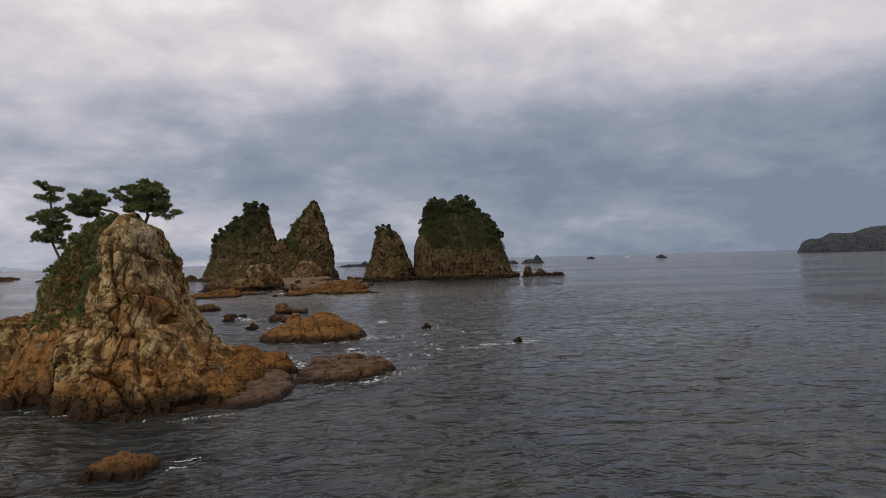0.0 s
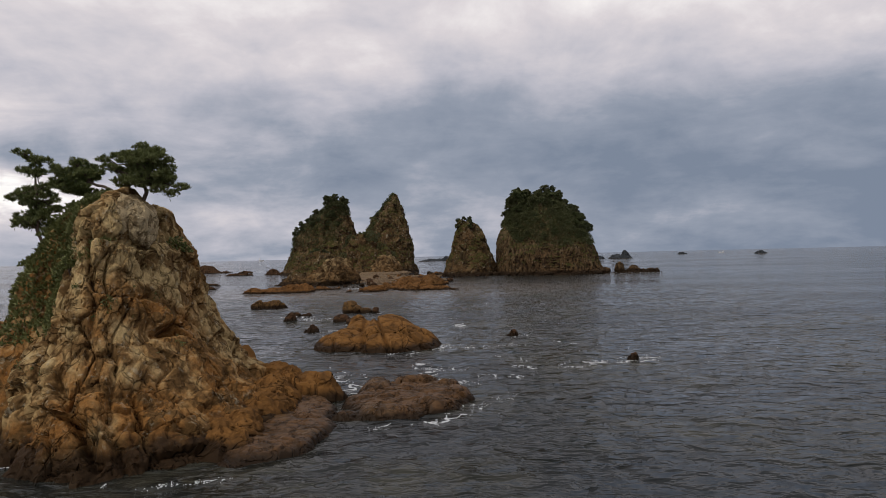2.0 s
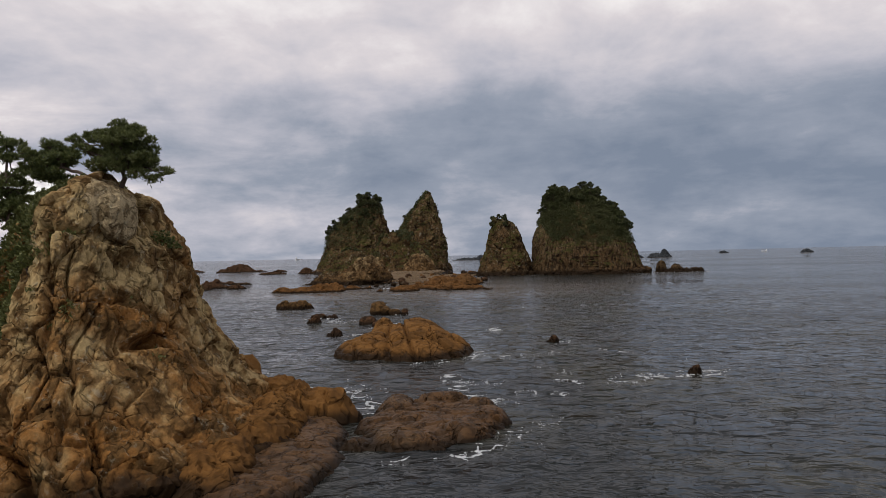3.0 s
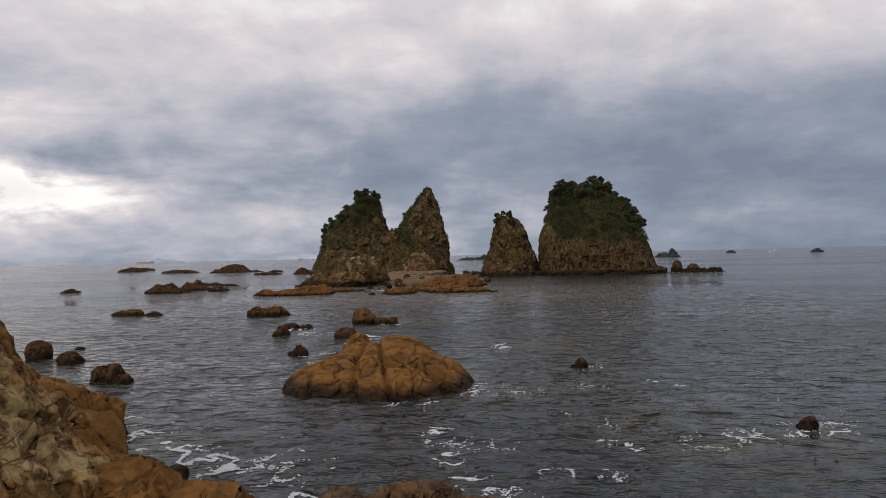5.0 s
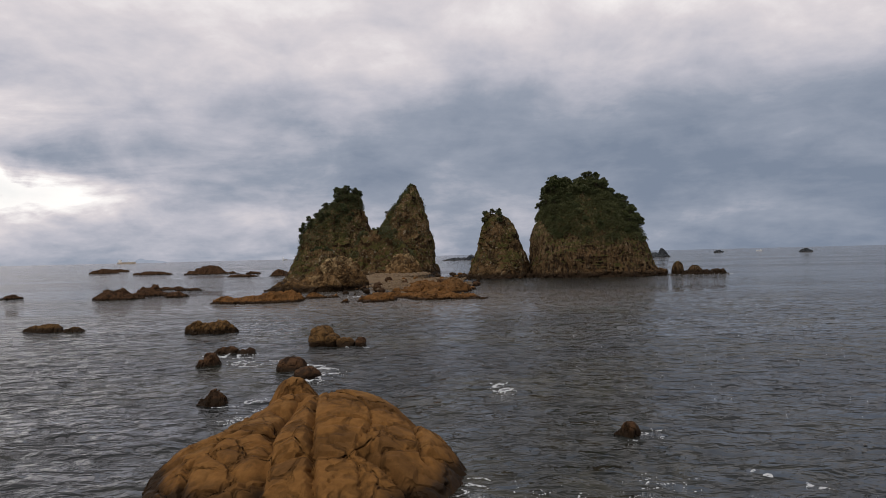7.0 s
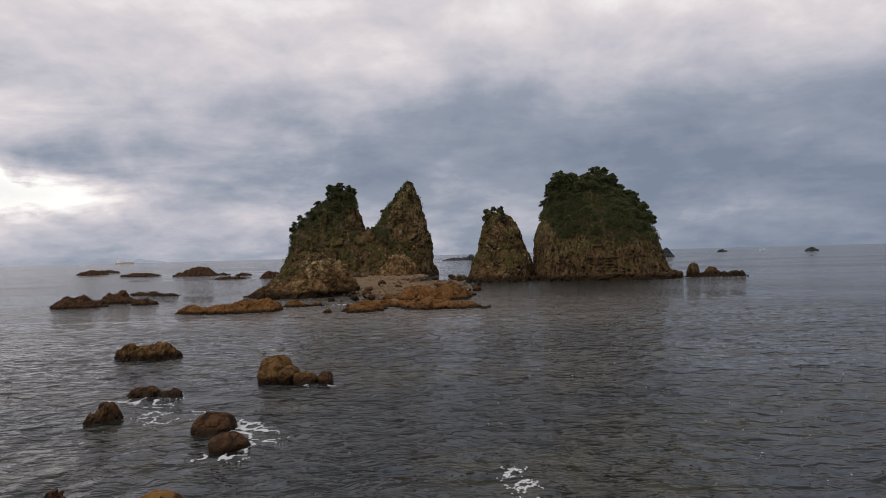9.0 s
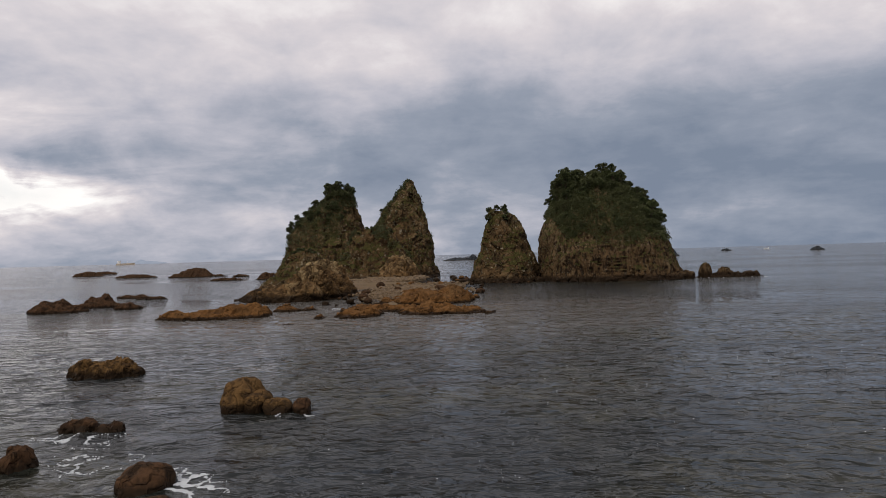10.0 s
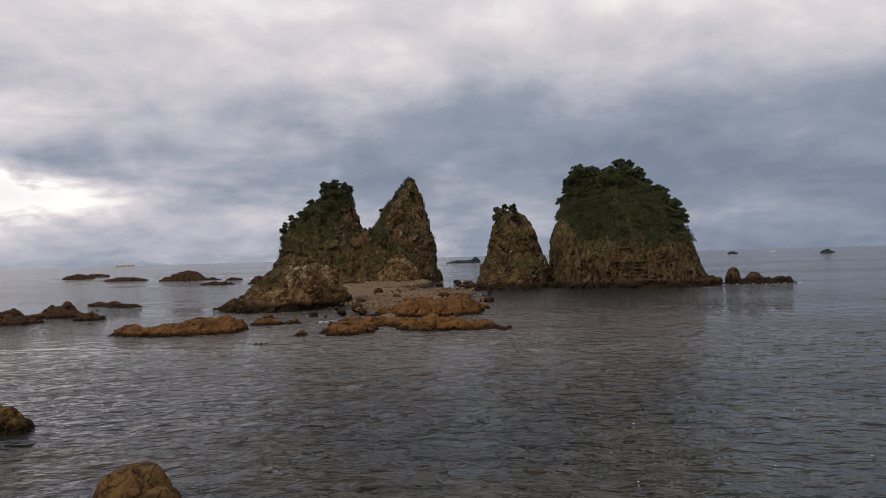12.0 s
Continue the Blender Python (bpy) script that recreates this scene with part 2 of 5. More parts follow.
def material(name):
    m = bpy.data.materials.new(name)
    m.use_nodes = True
    nt = m.node_tree
    nt.nodes.clear()
    out = nt.nodes.new("ShaderNodeOutputMaterial")
    bsdf = nt.nodes.new("ShaderNodeBsdfPrincipled")
    link(nt, bsdf.outputs[0], out.inputs[0])
    return m, nt, bsdf


def bump(nt, height, strength, distance, normal=None):
    b = node(nt, "ShaderNodeBump", Strength=strength, Distance=distance)
    link(nt, height, b.inputs["Height"])
    if normal is not None:
        link(nt, normal, b.inputs["Normal"])
    return b.outputs[0]


def rock_material(name, warm, pale, dark, size=1.0, moss=0.0, moss_colour=(0.05, 0.06, 0.02), tide=0.7, pale_low=2.0, pale_high=8.0, pale_amount=0.6, lichen=0.0, shine=0.07, dry=0.95, flute=1.0, coarse=1.0):
    """Weathered sea rock: iron-stained low down, paler above, joints with crevice darkening put into the colour,
    lichen, a wet weed-dark tide band.
    """
    m, nt, bsdf = material(name)
    geo = nt.nodes.new("ShaderNodeNewGeometry")
    pos, nor = geo.outputs["Position"], geo.outputs["Normal"]
    sp = nt.nodes.new("ShaderNodeSeparateXYZ")
    link(nt, pos, sp.inputs[0])
    sn = nt.nodes.new("ShaderNodeSeparateXYZ")
    link(nt, nor, sn.inputs[0])
    n1 = noise_at(nt, pos, 0.22 / size, 5, 0.6, 0.3)
    tall = node(nt, "ShaderNodeMapping")
    tall.inputs["Scale"].default_value = (1.0, 1.0, flute)
    link(nt, pos, tall.inputs[0])
    n2 = noise_at(nt, tall.outputs[0], 1.1 / size, 6, 0.58)
    n3 = noise_at(nt, pos, 6.0 / size, 8, 0.66)
    vein = maths(nt, "ABSOLUTE", maths(nt, "SUBTRACT", noise_at(nt, tall.outputs[0], 0.85 / size, 2.5, 0.45, 0.3), 0.5))
    # crevice darkening put into the colour, along lines the bump also sinks
    crevice_dark = ramp(nt, vein, [(0.0, (0.7 * coarse,) * 3), (0.008, (0.35 * coarse,) * 3), (0.02, (0,) * 3)], "LINEAR")
    high = nt.nodes.new("ShaderNodeMapRange")
    link(nt, sp.outputs[2], high.inputs[0])
    high.inputs[1].default_value, high.inputs[2].default_value = pale_low, pale_high
    p = maths(nt, "ADD", maths(nt, "MULTIPLY", high.outputs[0], 0.5), maths(nt, "MULTIPLY", maths(nt, "SUBTRACT", n1, 0.5), 2.2))
    p = maths(nt, "ADD", p, maths(nt, "MULTIPLY", maths(nt, "SUBTRACT", n2, 0.5), 0.9))
    pf = ramp(nt, p, [(0.15, (0,) * 3), (0.75, (pale_amount,) * 3)])
    col = mix(nt, pf, warm, pale)
    dk = ramp(nt, n2, [(0.41, (0.3 + 0.62 * min(1.0, coarse),) * 3), (0.54, (0,) * 3)])
    col = mix(nt, dk, col, dark)
    spec = ramp(nt, n3, [(0.3, (1 - 0.4 * coarse,) * 3), (0.5, (1.0,) * 3), (0.7, (1 + 0.36 * coarse,) * 3)], "LINEAR")
    col = mix(nt, 1.0, col, spec, "MULTIPLY")
    col = mix(nt, crevice_dark, col, (dark[0] * 0.4, dark[1] * 0.4, dark[2] * 0.4))
    if lichen:
        lf = ramp(nt, noise_at(nt, pos, 2.3 / size, 6, 0.7, 0.6), [(0.56, (0,) * 3), (0.68, (lichen,) * 3)])
        col = mix(nt, lf, col, (0.48, 0.45, 0.33))
    if moss:
        mv = maths(nt, "ADD", maths(nt, "MULTIPLY", sn.outputs[2], 0.35), noise_at(nt, pos, 0.35 / size, 7, 0.65, 0.5))
        mf = ramp(nt, mv, [(0.62 - 0.2 * moss, (0,) * 3), (0.74 - 0.2 * moss, (0.9,) * 3)])
        mf = mix(nt, 1.0, mf, ramp(nt, maths(nt, "DIVIDE", sp.outputs[2], 10.0), [(0.25, (0,) * 3), (0.5, (1,) * 3)]), "MULTIPLY")
        col = mix(nt, mf, col, mix(nt, n3, moss_colour, (moss_colour[0] * 2.4, moss_colour[1] * 2.0, moss_colour[2] * 1.6)))
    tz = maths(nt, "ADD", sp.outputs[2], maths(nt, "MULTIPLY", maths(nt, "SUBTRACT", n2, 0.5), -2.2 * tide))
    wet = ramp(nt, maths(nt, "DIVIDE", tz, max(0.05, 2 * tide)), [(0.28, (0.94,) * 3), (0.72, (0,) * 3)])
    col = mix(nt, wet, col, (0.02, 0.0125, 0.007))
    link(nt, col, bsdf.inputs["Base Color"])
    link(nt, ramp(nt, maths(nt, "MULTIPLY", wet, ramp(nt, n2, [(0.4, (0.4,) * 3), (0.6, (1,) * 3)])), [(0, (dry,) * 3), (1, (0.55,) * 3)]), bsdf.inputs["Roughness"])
    bsdf.inputs["Specular IOR Level"].default_value = shine
    vor = node(nt, "ShaderNodeTexVoronoi", Scale=0.75 / size, Randomness=1.0)
    vor.feature = "DISTANCE_TO_EDGE"
    warp = mix(nt, 1.0, pos, noise_color(nt, pos, 0.9 / size), "ADD")
    link(nt, warp, vor.inputs["Vector"])
    some = ramp(nt, noise_at(nt, pos, 0.5 / size, 4, 0.6), [(0.45, (0,) * 3), (0.62, (1,) * 3)])
    crack = ramp(nt, vor.outputs["Distance"], [(0.0, (0,) * 3), (0.035, (1,) * 3)])
    # same darkening in the colour along the wider cracks
    crack_dark = ramp(nt, vor.outputs["Distance"], [(0.0, (0.45 * coarse,) * 3), (0.024, (0,) * 3)])
    link(nt, mix(nt, mix(nt, 1.0, crack_dark, some, "MULTIPLY"), col, (dark[0] * 0.4, dark[1] * 0.4, dark[2] * 0.4)), bsdf.inputs["Base Color"])
    b0 = bump(nt, n2, 1.0, 0.1 * size * coarse)
    b1 = bump(nt, ramp(nt, vein, [(0.0, (0,) * 3), (0.05, (1,) * 3)]), 0.9, 0.1 * size, b0)
    b2 = bump(nt, n3, 1.0, 0.035 * size * coarse, b1)
    b3 = bump(nt, mix(nt, some, (1.0, 1.0, 1.0), crack), 0.8, 0.12 * size, b2)
    link(nt, b3, bsdf.inputs["Normal"])
    return m


def noise_color(nt, vec, scale):
    n = node(nt, "ShaderNodeTexNoise", Scale=scale, Detail=3.0)
    link(nt, vec, n.inputs["Vector"])
    return n.outputs["Color"]


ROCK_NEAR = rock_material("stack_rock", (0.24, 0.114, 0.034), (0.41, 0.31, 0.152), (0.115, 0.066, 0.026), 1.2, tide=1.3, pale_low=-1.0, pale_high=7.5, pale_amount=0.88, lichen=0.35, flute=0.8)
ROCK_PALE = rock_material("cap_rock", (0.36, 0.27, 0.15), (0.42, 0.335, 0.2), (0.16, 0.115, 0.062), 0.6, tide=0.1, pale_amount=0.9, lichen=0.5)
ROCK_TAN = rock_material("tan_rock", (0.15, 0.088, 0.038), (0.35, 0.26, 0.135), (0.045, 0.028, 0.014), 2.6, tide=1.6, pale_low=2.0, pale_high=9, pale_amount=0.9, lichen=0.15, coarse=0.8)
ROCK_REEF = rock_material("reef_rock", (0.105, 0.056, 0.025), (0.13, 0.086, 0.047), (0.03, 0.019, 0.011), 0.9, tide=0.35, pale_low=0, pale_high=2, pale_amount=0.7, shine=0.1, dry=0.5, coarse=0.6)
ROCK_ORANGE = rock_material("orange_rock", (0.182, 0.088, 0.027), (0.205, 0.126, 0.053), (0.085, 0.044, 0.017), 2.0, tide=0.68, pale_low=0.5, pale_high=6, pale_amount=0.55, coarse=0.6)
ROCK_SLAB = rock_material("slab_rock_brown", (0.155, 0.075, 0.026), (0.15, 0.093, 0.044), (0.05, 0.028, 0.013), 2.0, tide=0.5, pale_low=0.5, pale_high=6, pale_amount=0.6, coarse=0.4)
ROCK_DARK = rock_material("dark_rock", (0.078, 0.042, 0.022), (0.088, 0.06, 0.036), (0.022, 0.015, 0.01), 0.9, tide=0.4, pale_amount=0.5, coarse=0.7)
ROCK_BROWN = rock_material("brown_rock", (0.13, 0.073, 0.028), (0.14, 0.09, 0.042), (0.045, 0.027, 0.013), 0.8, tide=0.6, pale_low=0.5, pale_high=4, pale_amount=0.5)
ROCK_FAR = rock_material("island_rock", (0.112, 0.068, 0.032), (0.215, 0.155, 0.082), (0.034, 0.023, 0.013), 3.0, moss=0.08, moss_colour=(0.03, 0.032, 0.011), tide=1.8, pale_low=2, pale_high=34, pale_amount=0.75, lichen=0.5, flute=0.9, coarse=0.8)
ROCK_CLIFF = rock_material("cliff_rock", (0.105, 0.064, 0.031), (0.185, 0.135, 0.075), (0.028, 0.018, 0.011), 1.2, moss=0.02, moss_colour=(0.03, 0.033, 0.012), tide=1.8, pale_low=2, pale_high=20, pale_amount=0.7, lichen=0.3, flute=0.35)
# blue-grey haze of distance is put into the rock colour
ROCK_HAZED = rock_material("hazed_rock", (0.055, 0.06, 0.065), (0.09, 0.095, 0.1), (0.035, 0.04, 0.045), 6.0, tide=0.5)


def plain_material(name, a, b, scale=3.0, rough=0.7, metallic=0.0, depth=0.02):
    m, nt, bsdf = material(name)
    co = nt.nodes.new("ShaderNodeTexCoord").outputs["Object"]
    n = noise_at(nt, co, scale, 6, 0.6)
    link(nt, mix(nt, n, a, b), bsdf.inputs["Base Color"])
    bsdf.inputs["Roughness"].default_value, bsdf.inputs["Metallic"].default_value = rough, metallic
    link(nt, bump(nt, n, 0.6, depth), bsdf.inputs["Normal"])
    return m


def leaf_material(name, a, b, c):
    m, nt, bsdf = material(name)
    geo = nt.nodes.new("ShaderNodeNewGeometry")
    info = nt.nodes.new("ShaderNodeObjectInfo")
    col = mix(nt, geo.outputs["Random Per Island"], a, b)
    col = mix(nt, ramp(nt, info.outputs["Random"], [(0.2, (0,) * 3), (1.0, (0.75,) * 3)]), col, c)
    link(nt, col, bsdf.inputs["Base Color"])
    bsdf.inputs["Roughness"].default_value = 0.65
    return m


BARK = plain_material("bark", (0.05, 0.036, 0.026), (0.14, 0.10, 0.075), 9.0, 0.9, 0, 0.03)
NEEDLES = leaf_material("pine_needles", (0.05, 0.075, 0.022), (0.19, 0.21, 0.06), (0.13, 0.145, 0.045))
LEAVES = leaf_material("evergreen_leaves", (0.026, 0.036, 0.011), (0.105, 0.12, 0.034), (0.085, 0.085, 0.03))
GRASS = leaf_material("cliff_grass", (0.065, 0.085, 0.022), (0.2, 0.21, 0.06), (0.13, 0.14, 0.042))
FOAM = plain_material("sea_foam", (0.36, 0.38, 0.4), (0.66, 0.68, 0.69), 3.0, 0.6, 0, 0.02)
WEED = plain_material("seaweed_brown", (0.012, 0.01, 0.006), (0.03, 0.024, 0.014), 4.0, 0.45, 0, 0.02)
PEBBLE = plain_material("beach_pebbles", (0.05, 0.032, 0.015), (0.2, 0.128, 0.056), 1.6, 0.95, 0, 0.03)
STONES = leaf_material("loose_stones", (0.028, 0.018, 0.01), (0.34, 0.225, 0.11), (0.115, 0.072, 0.032))
HULL = plain_material("ship_paint", (0.62, 0.5, 0.38), (0.74, 0.62, 0.48), 0.2, 0.5)
WHITE = plain_material("white_paint", (0.78, 0.78, 0.76), (0.84, 0.84, 0.82), 0.3, 0.5)
# sea haze over the far island is put into this base colour
HAZED_HILL = plain_material("hazed_hill", (0.30, 0.36, 0.45), (0.34, 0.40, 0.49), 0.01, 1.0)


def water_material():
    m, nt, bsdf = material("sea_water")
    geo = nt.nodes.new("ShaderNodeNewGeometry")
    pos = geo.outputs["Position"]
    st = node(nt, "ShaderNodeMapping")
    st.inputs["Scale"].default_value, st.inputs["Rotation"].default_value = (0.6, 1.0, 1.0), (0, 0, radians(-10))
    link(nt, pos, st.inputs[0])
    s = st.outputs[0]
    r1 = noise_at(nt, s, 0.85, 3, 0.5, 0.35)
    r2 = noise_at(nt, s, 3.0, 3, 0.55, 0.2)
    r3 = noise_at(nt, pos, 0.06, 4, 0.55)
    swell = noise_at(nt, s, 0.22, 2, 0.5)
    crest = ramp(nt, noise_at(nt, s, 0.5, 2, 0.5, 0.4), [(0.5, (0,) * 3), (0.78, (1,) * 3)])
    b0 = bump(nt, swell, 1.0, 0.9)
    b1 = bump(nt, crest, 1.0, 0.2, b0)
    b1 = bump(nt, r1, 1.0, 0.75, b1)
    b2 = bump(nt, r2, 1.0, 0.09, b1)
    link(nt, b2, bsdf.inputs["Normal"])
    # stony seabed showing through in patches
    bed = noise_at(nt, pos, 0.5, 7, 0.65, 0.6)
    shallow = ramp(nt, r3, [(0.42, (0,) * 3), (0.62, (1,) * 3)])
    bedc = mix(nt, ramp(nt, bed, [(0.35, (0,) * 3), (0.65, (1,) * 3)]), (0.013, 0.015, 0.012), (0.045, 0.044, 0.032))
    col = mix(nt, shallow, (0.018, 0.021, 0.022), bedc)
    # brighter water off the beach, put into the base colour as a paler patch
    off = node(nt, "ShaderNodeMapping")
    off.inputs["Location"].default_value, off.inputs["Scale"].default_value = (0.36, -3.6, 0.0), (0.0125, 0.0155, 0.0)
    link(nt, pos, off.inputs[0])
    away = nt.nodes.new("ShaderNodeVectorMath")
    away.operation = "LENGTH"
    link(nt, off.outputs[0], away.inputs[0])
    bright_patch = ramp(nt, maths(nt, "ADD", away.outputs["Value"], maths(nt, "MULTIPLY", maths(nt, "SUBTRACT", r3, 0.5), 0.9)), [(0.35, (1,) * 3), (1.0, (0,) * 3)])
    col = mix(nt, bright_patch, col, mix(nt, bed, (0.05, 0.047, 0.042), (0.105, 0.095, 0.08)))
    link(nt, col, bsdf.inputs["Base Color"])
    # wind streaks: smoother and more ruffled bands
    long = node(nt, "ShaderNodeMapping")
    long.inputs["Scale"].default_value, long.inputs["Rotation"].default_value = (0.25, 1.0, 1.0), (0, 0, radians(-8))
    link(nt, pos, long.inputs[0])
    band = noise_at(nt, long.outputs[0], 0.02, 5, 0.6, 0.4)
    link(nt, ramp(nt, band, [(0.36, (0.03,) * 3), (0.62, (0.14,) * 3)]), bsdf.inputs["Roughness"])
    bsdf.inputs["IOR"].default_value = 1.333
    bsdf.inputs["Specular IOR Level"].default_value = 0.36
    return m


WATER = water_material()

# ---- sea: one sheet to the horizon, rippled where the camera passes ----


def grid_lines(a, b, step, far, grow):
    mid = list(np.arange(a, b, step))
    for sign, edge, end in ((-1, a, -far), (1, b, far)):
        x, d, more = edge, step, []
        while abs(x - edge) < abs(end - edge):
            d *= grow
            x += sign * d
            more.append(x)
        mid = more[::-1] + mid if sign < 0 else mid + more
    return np.array(mid)


def ripple(X, Y):
    P = np.stack([X * 0.6 + Y * 0.08, Y * 0.75 - X * 0.14, np.zeros_like(X)], 1)
    return 0.10 * fbm(P / 1.1, 3, 70) + 0.06 * fbm(P / 5.0 + 9, 2, 77)


def calm(X, Y):
    return np.clip(1 - np.maximum(np.abs(X) - 45, 0) / 50, 0, 1) * np.clip(1 - np.maximum(np.maximum(45 - Y, Y - 215), 0) / 60, 0, 1)


def make_sea():
    xs, ys = grid_lines(-45, 45, 0.4, 4700, 1.09), grid_lines(45, 205, 0.4, 4700, 1.07)
    X, Y = (a.ravel() for a in np.meshgrid(xs, ys))
    Z = ripple(X, Y) * calm(X, Y)
    nx = len(xs)
    i = (np.arange(len(ys) - 1)[:, None] * nx + np.arange(nx - 1)).ravel()
    F = np.stack([i, i + 1, i + nx + 1, i + nx], 1)
    ob = mesh_object("water", np.stack([X, Y, Z], 1), F, WATER, sharp=0)
    tagged(ob, "dark slate-grey rippled sea reaching to the horizon", "sea", kind="structure")


make_sea()

# ---- the pine-topped stack near the shore ----


def stack_marks(P):
    """Joints, ribs and the small cave in the stack's seaward face."""
    Q = P * np.array([1, 0, 1])
    d = groove(Q, (-20.7, 0, 9.6), (-20.9, 0, 5.0), 0.2, 0.9) + groove(Q, (-20.9, 0, 5.0), (-21.4, 0, -0.5), 0.3, 1.5)
    d = d + groove(Q, (-19.6, 0, 4.3), (-18.2, 0, 3.0), 0.24, 0.8) + groove(Q, (-18.2, 0, 3.0), (-15.6, 0, 0.4), 0.24, 0.9)
    d = d + groove(Q, (-17.0, 0, 4.4), (-16.2, 0, 2.2), 0.13, 0.4) + groove(Q, (-16.2, 0, 2.2), (-14.4, 0, 0.2), 0.16, 0.5)
    d = d + groove(Q, (-16.0, 0, 9.0), (-14.8, 0, 6.6), 0.14, 0.4) + groove(Q, (-14.6, 0, 6.0), (-12.4, 0, 3.4), 0.16, 0.5)
    d = d + groove(Q, (-19.9, 0, 11.9), (-18.6, 0, 8.0), 0.16, 0.45) + groove(Q, (-18.6, 0, 8.0), (-18.2, 0, 5.0), 0.14, 0.4)
    d = d + groove(Q, (-17.4, 0, 10.6), (-16.6, 0, 7.4), 0.16, 0.45) + groove(Q, (-20.2, 0, 12.0), (-17.2, 0, 11.2), 0.16, 0.5)
    d = d + groove(Q, (-13.2, 0, 2.8), (-10.6, 0, 1.0), 0.14, 0.4) + groove(Q, (-22.6, 0, 3.2), (-21.6, 0, 3.6), 0.2, 0.5)
    d = d - groove(Q, (-18.4, 0, 2.3), (-17.2, 0, 2.6), 0.9, 0.45) - groove(Q, (-16.6, 0, 4.6), (-15.0, 0, 4.0), 0.9, 0.5) - groove(Q, (-22.6, 0, 4.8), (-22.4, 0, 2.4), 0.9, 0.6)
    w = np.sqrt(((Q[:, 0] + 15.55) / 0.72) ** 2 + ((Q[:, 2] - 6.15) / 0.42) ** 2)
    d = d - 1.9 * np.exp(-w ** 4)
    return d * (P[:, 1] < 74)


stack_levels = [
    (-1.2, -25.4, -8.6, 62.8, 88), (0.0, -25.0, -9.2, 63.6, 87.4), (1.2, -24.7, -10.9, 64.6, 86.8), (2.4, -24.4, -12.6, 65.5, 86), (3.4, -24.2, -13.9, 66.2, 85.4),
    (4.4, -24.0, -14.8, 66.9, 84.8), (5.5, -23.7, -15.4, 67.5, 84.2), (6.7, -23.4, -15.9, 68.1, 83.6), (8.3, -22.9, -16.4, 68.9, 83), (9.6, -22.6, -16.8, 69.5, 82.5),
    (11.0, -22.2, -17.1, 70.2, 82), (11.7, -21.9, -18.0, 70.5, 81), (13.0, -21.4, -18.4, 71.1, 79.4), (14.0, -20.9, -18.5, 71.8, 77.6), (14.7, -20.3, -18.7, 72.7, 76), (15.1, -19.7, -19.0, 73.6, 75),
]
V, F, N = column(stack_levels, 0.11, 3, (0.32, 3.4), (0.3, 2.7, 0.7), 0.4, (0.1, 0.6), 2.1, stack_marks)
PILLAR_V, PILLAR_N = V, N
stack = tagged(mesh_object("rock_pillar", V, F, ROCK_NEAR, origin=(-17, 74, 0), sharp=55), "tall cracked tan rock pillar topped with pines in the sea", "rock")
V, F = reef([(-9.0, 71.6, 3.0, 6.0, 0.5, -6, 9), (-9.4, 76.0, 3.3, 5.4, 0.6, 8, 8)], 0.14, 8, (0.06, 1.8), (0.05, 1.9, 1.0), 0.14, (0.06, 0.5))
mesh_object("ledge", V, F, ROCK_REEF, stack, "grey-brown wet rock ledge at the foot", origin=(-10, 76, 0))
V, F = reef([(-22.2, 88.5, 3.6, 6.0, 4.1, 12, 3.2), (-17.4, 83.6, 3.8, 4.4, 3.8, 0, 2.6), (-12.4, 81.6, 3.2, 3.0, 2.6, 0, 2.6), (-9.4, 81.2, 2.6, 2.2, 1.9, 0, 2.6), (-11.6, 70.6, 2.6, 5.2, 1.5, 8, 2.6), (-11.4, 76.4, 2.8, 4.6, 2.2, 8, 2.4)], 0.16, 9, (0.25, 2.0), (0.16, 1.5, 1.0), 0.3, (0.08, 0.4))
mesh_object("tail", V, F, ROCK_ORANGE, stack, "orange-brown rock tail sloping into the sea", origin=(-15, 84, 0))
V, F = reef([(-31.0, 78.0, 5.0, 6.0, 6.3, 0, 2.6), (-27.0, 72.6, 3.6, 4.2, 3.4, 0, 2.6), (-35.0, 77.0, 4.4, 4.6, 4.4, 0, 2.6)], 0.22, 12, (0.4, 2.4), (0.16, 1.4, 1.0), 0.3, (0.08, 0.4))
mesh_object("shoulder", V, F, ROCK_NEAR, stack, "lower brown rock shoulder", origin=(-30, 77, 0))

BUTTRESS_V, Fb, BUTTRESS_N = column([(-1, -31.6, -19, 69, 84), (3, -29.8, -19, 70.4, 83), (6, -28.4, -19, 71.6, 82.4), (7.5, -27.8, -19.4, 72.2, 82), (10.2, -26.9, -19.8, 73, 81), (11.6, -26.2, -20, 73.5, 80.4), (12.6, -25.4, -20.2, 73.8, 80), (13.6, -24.2, -20.4, 74.1, 79.5), (14.3, -22.8, -20.6, 74.5, 79), (14.7, -21.8, -20.8, 75.0, 78.4)], 0.2, 14, (0.3, 3.0), (0.15, 1.9, 0.7), 0.3, (0.1, 0.5), 2.2)
mesh_object("buttress", BUTTRESS_V, Fb, ROCK_NEAR, stack, "brown scrubby rock buttress under the slim pine", origin=(-24, 76, 0), sharp=50)


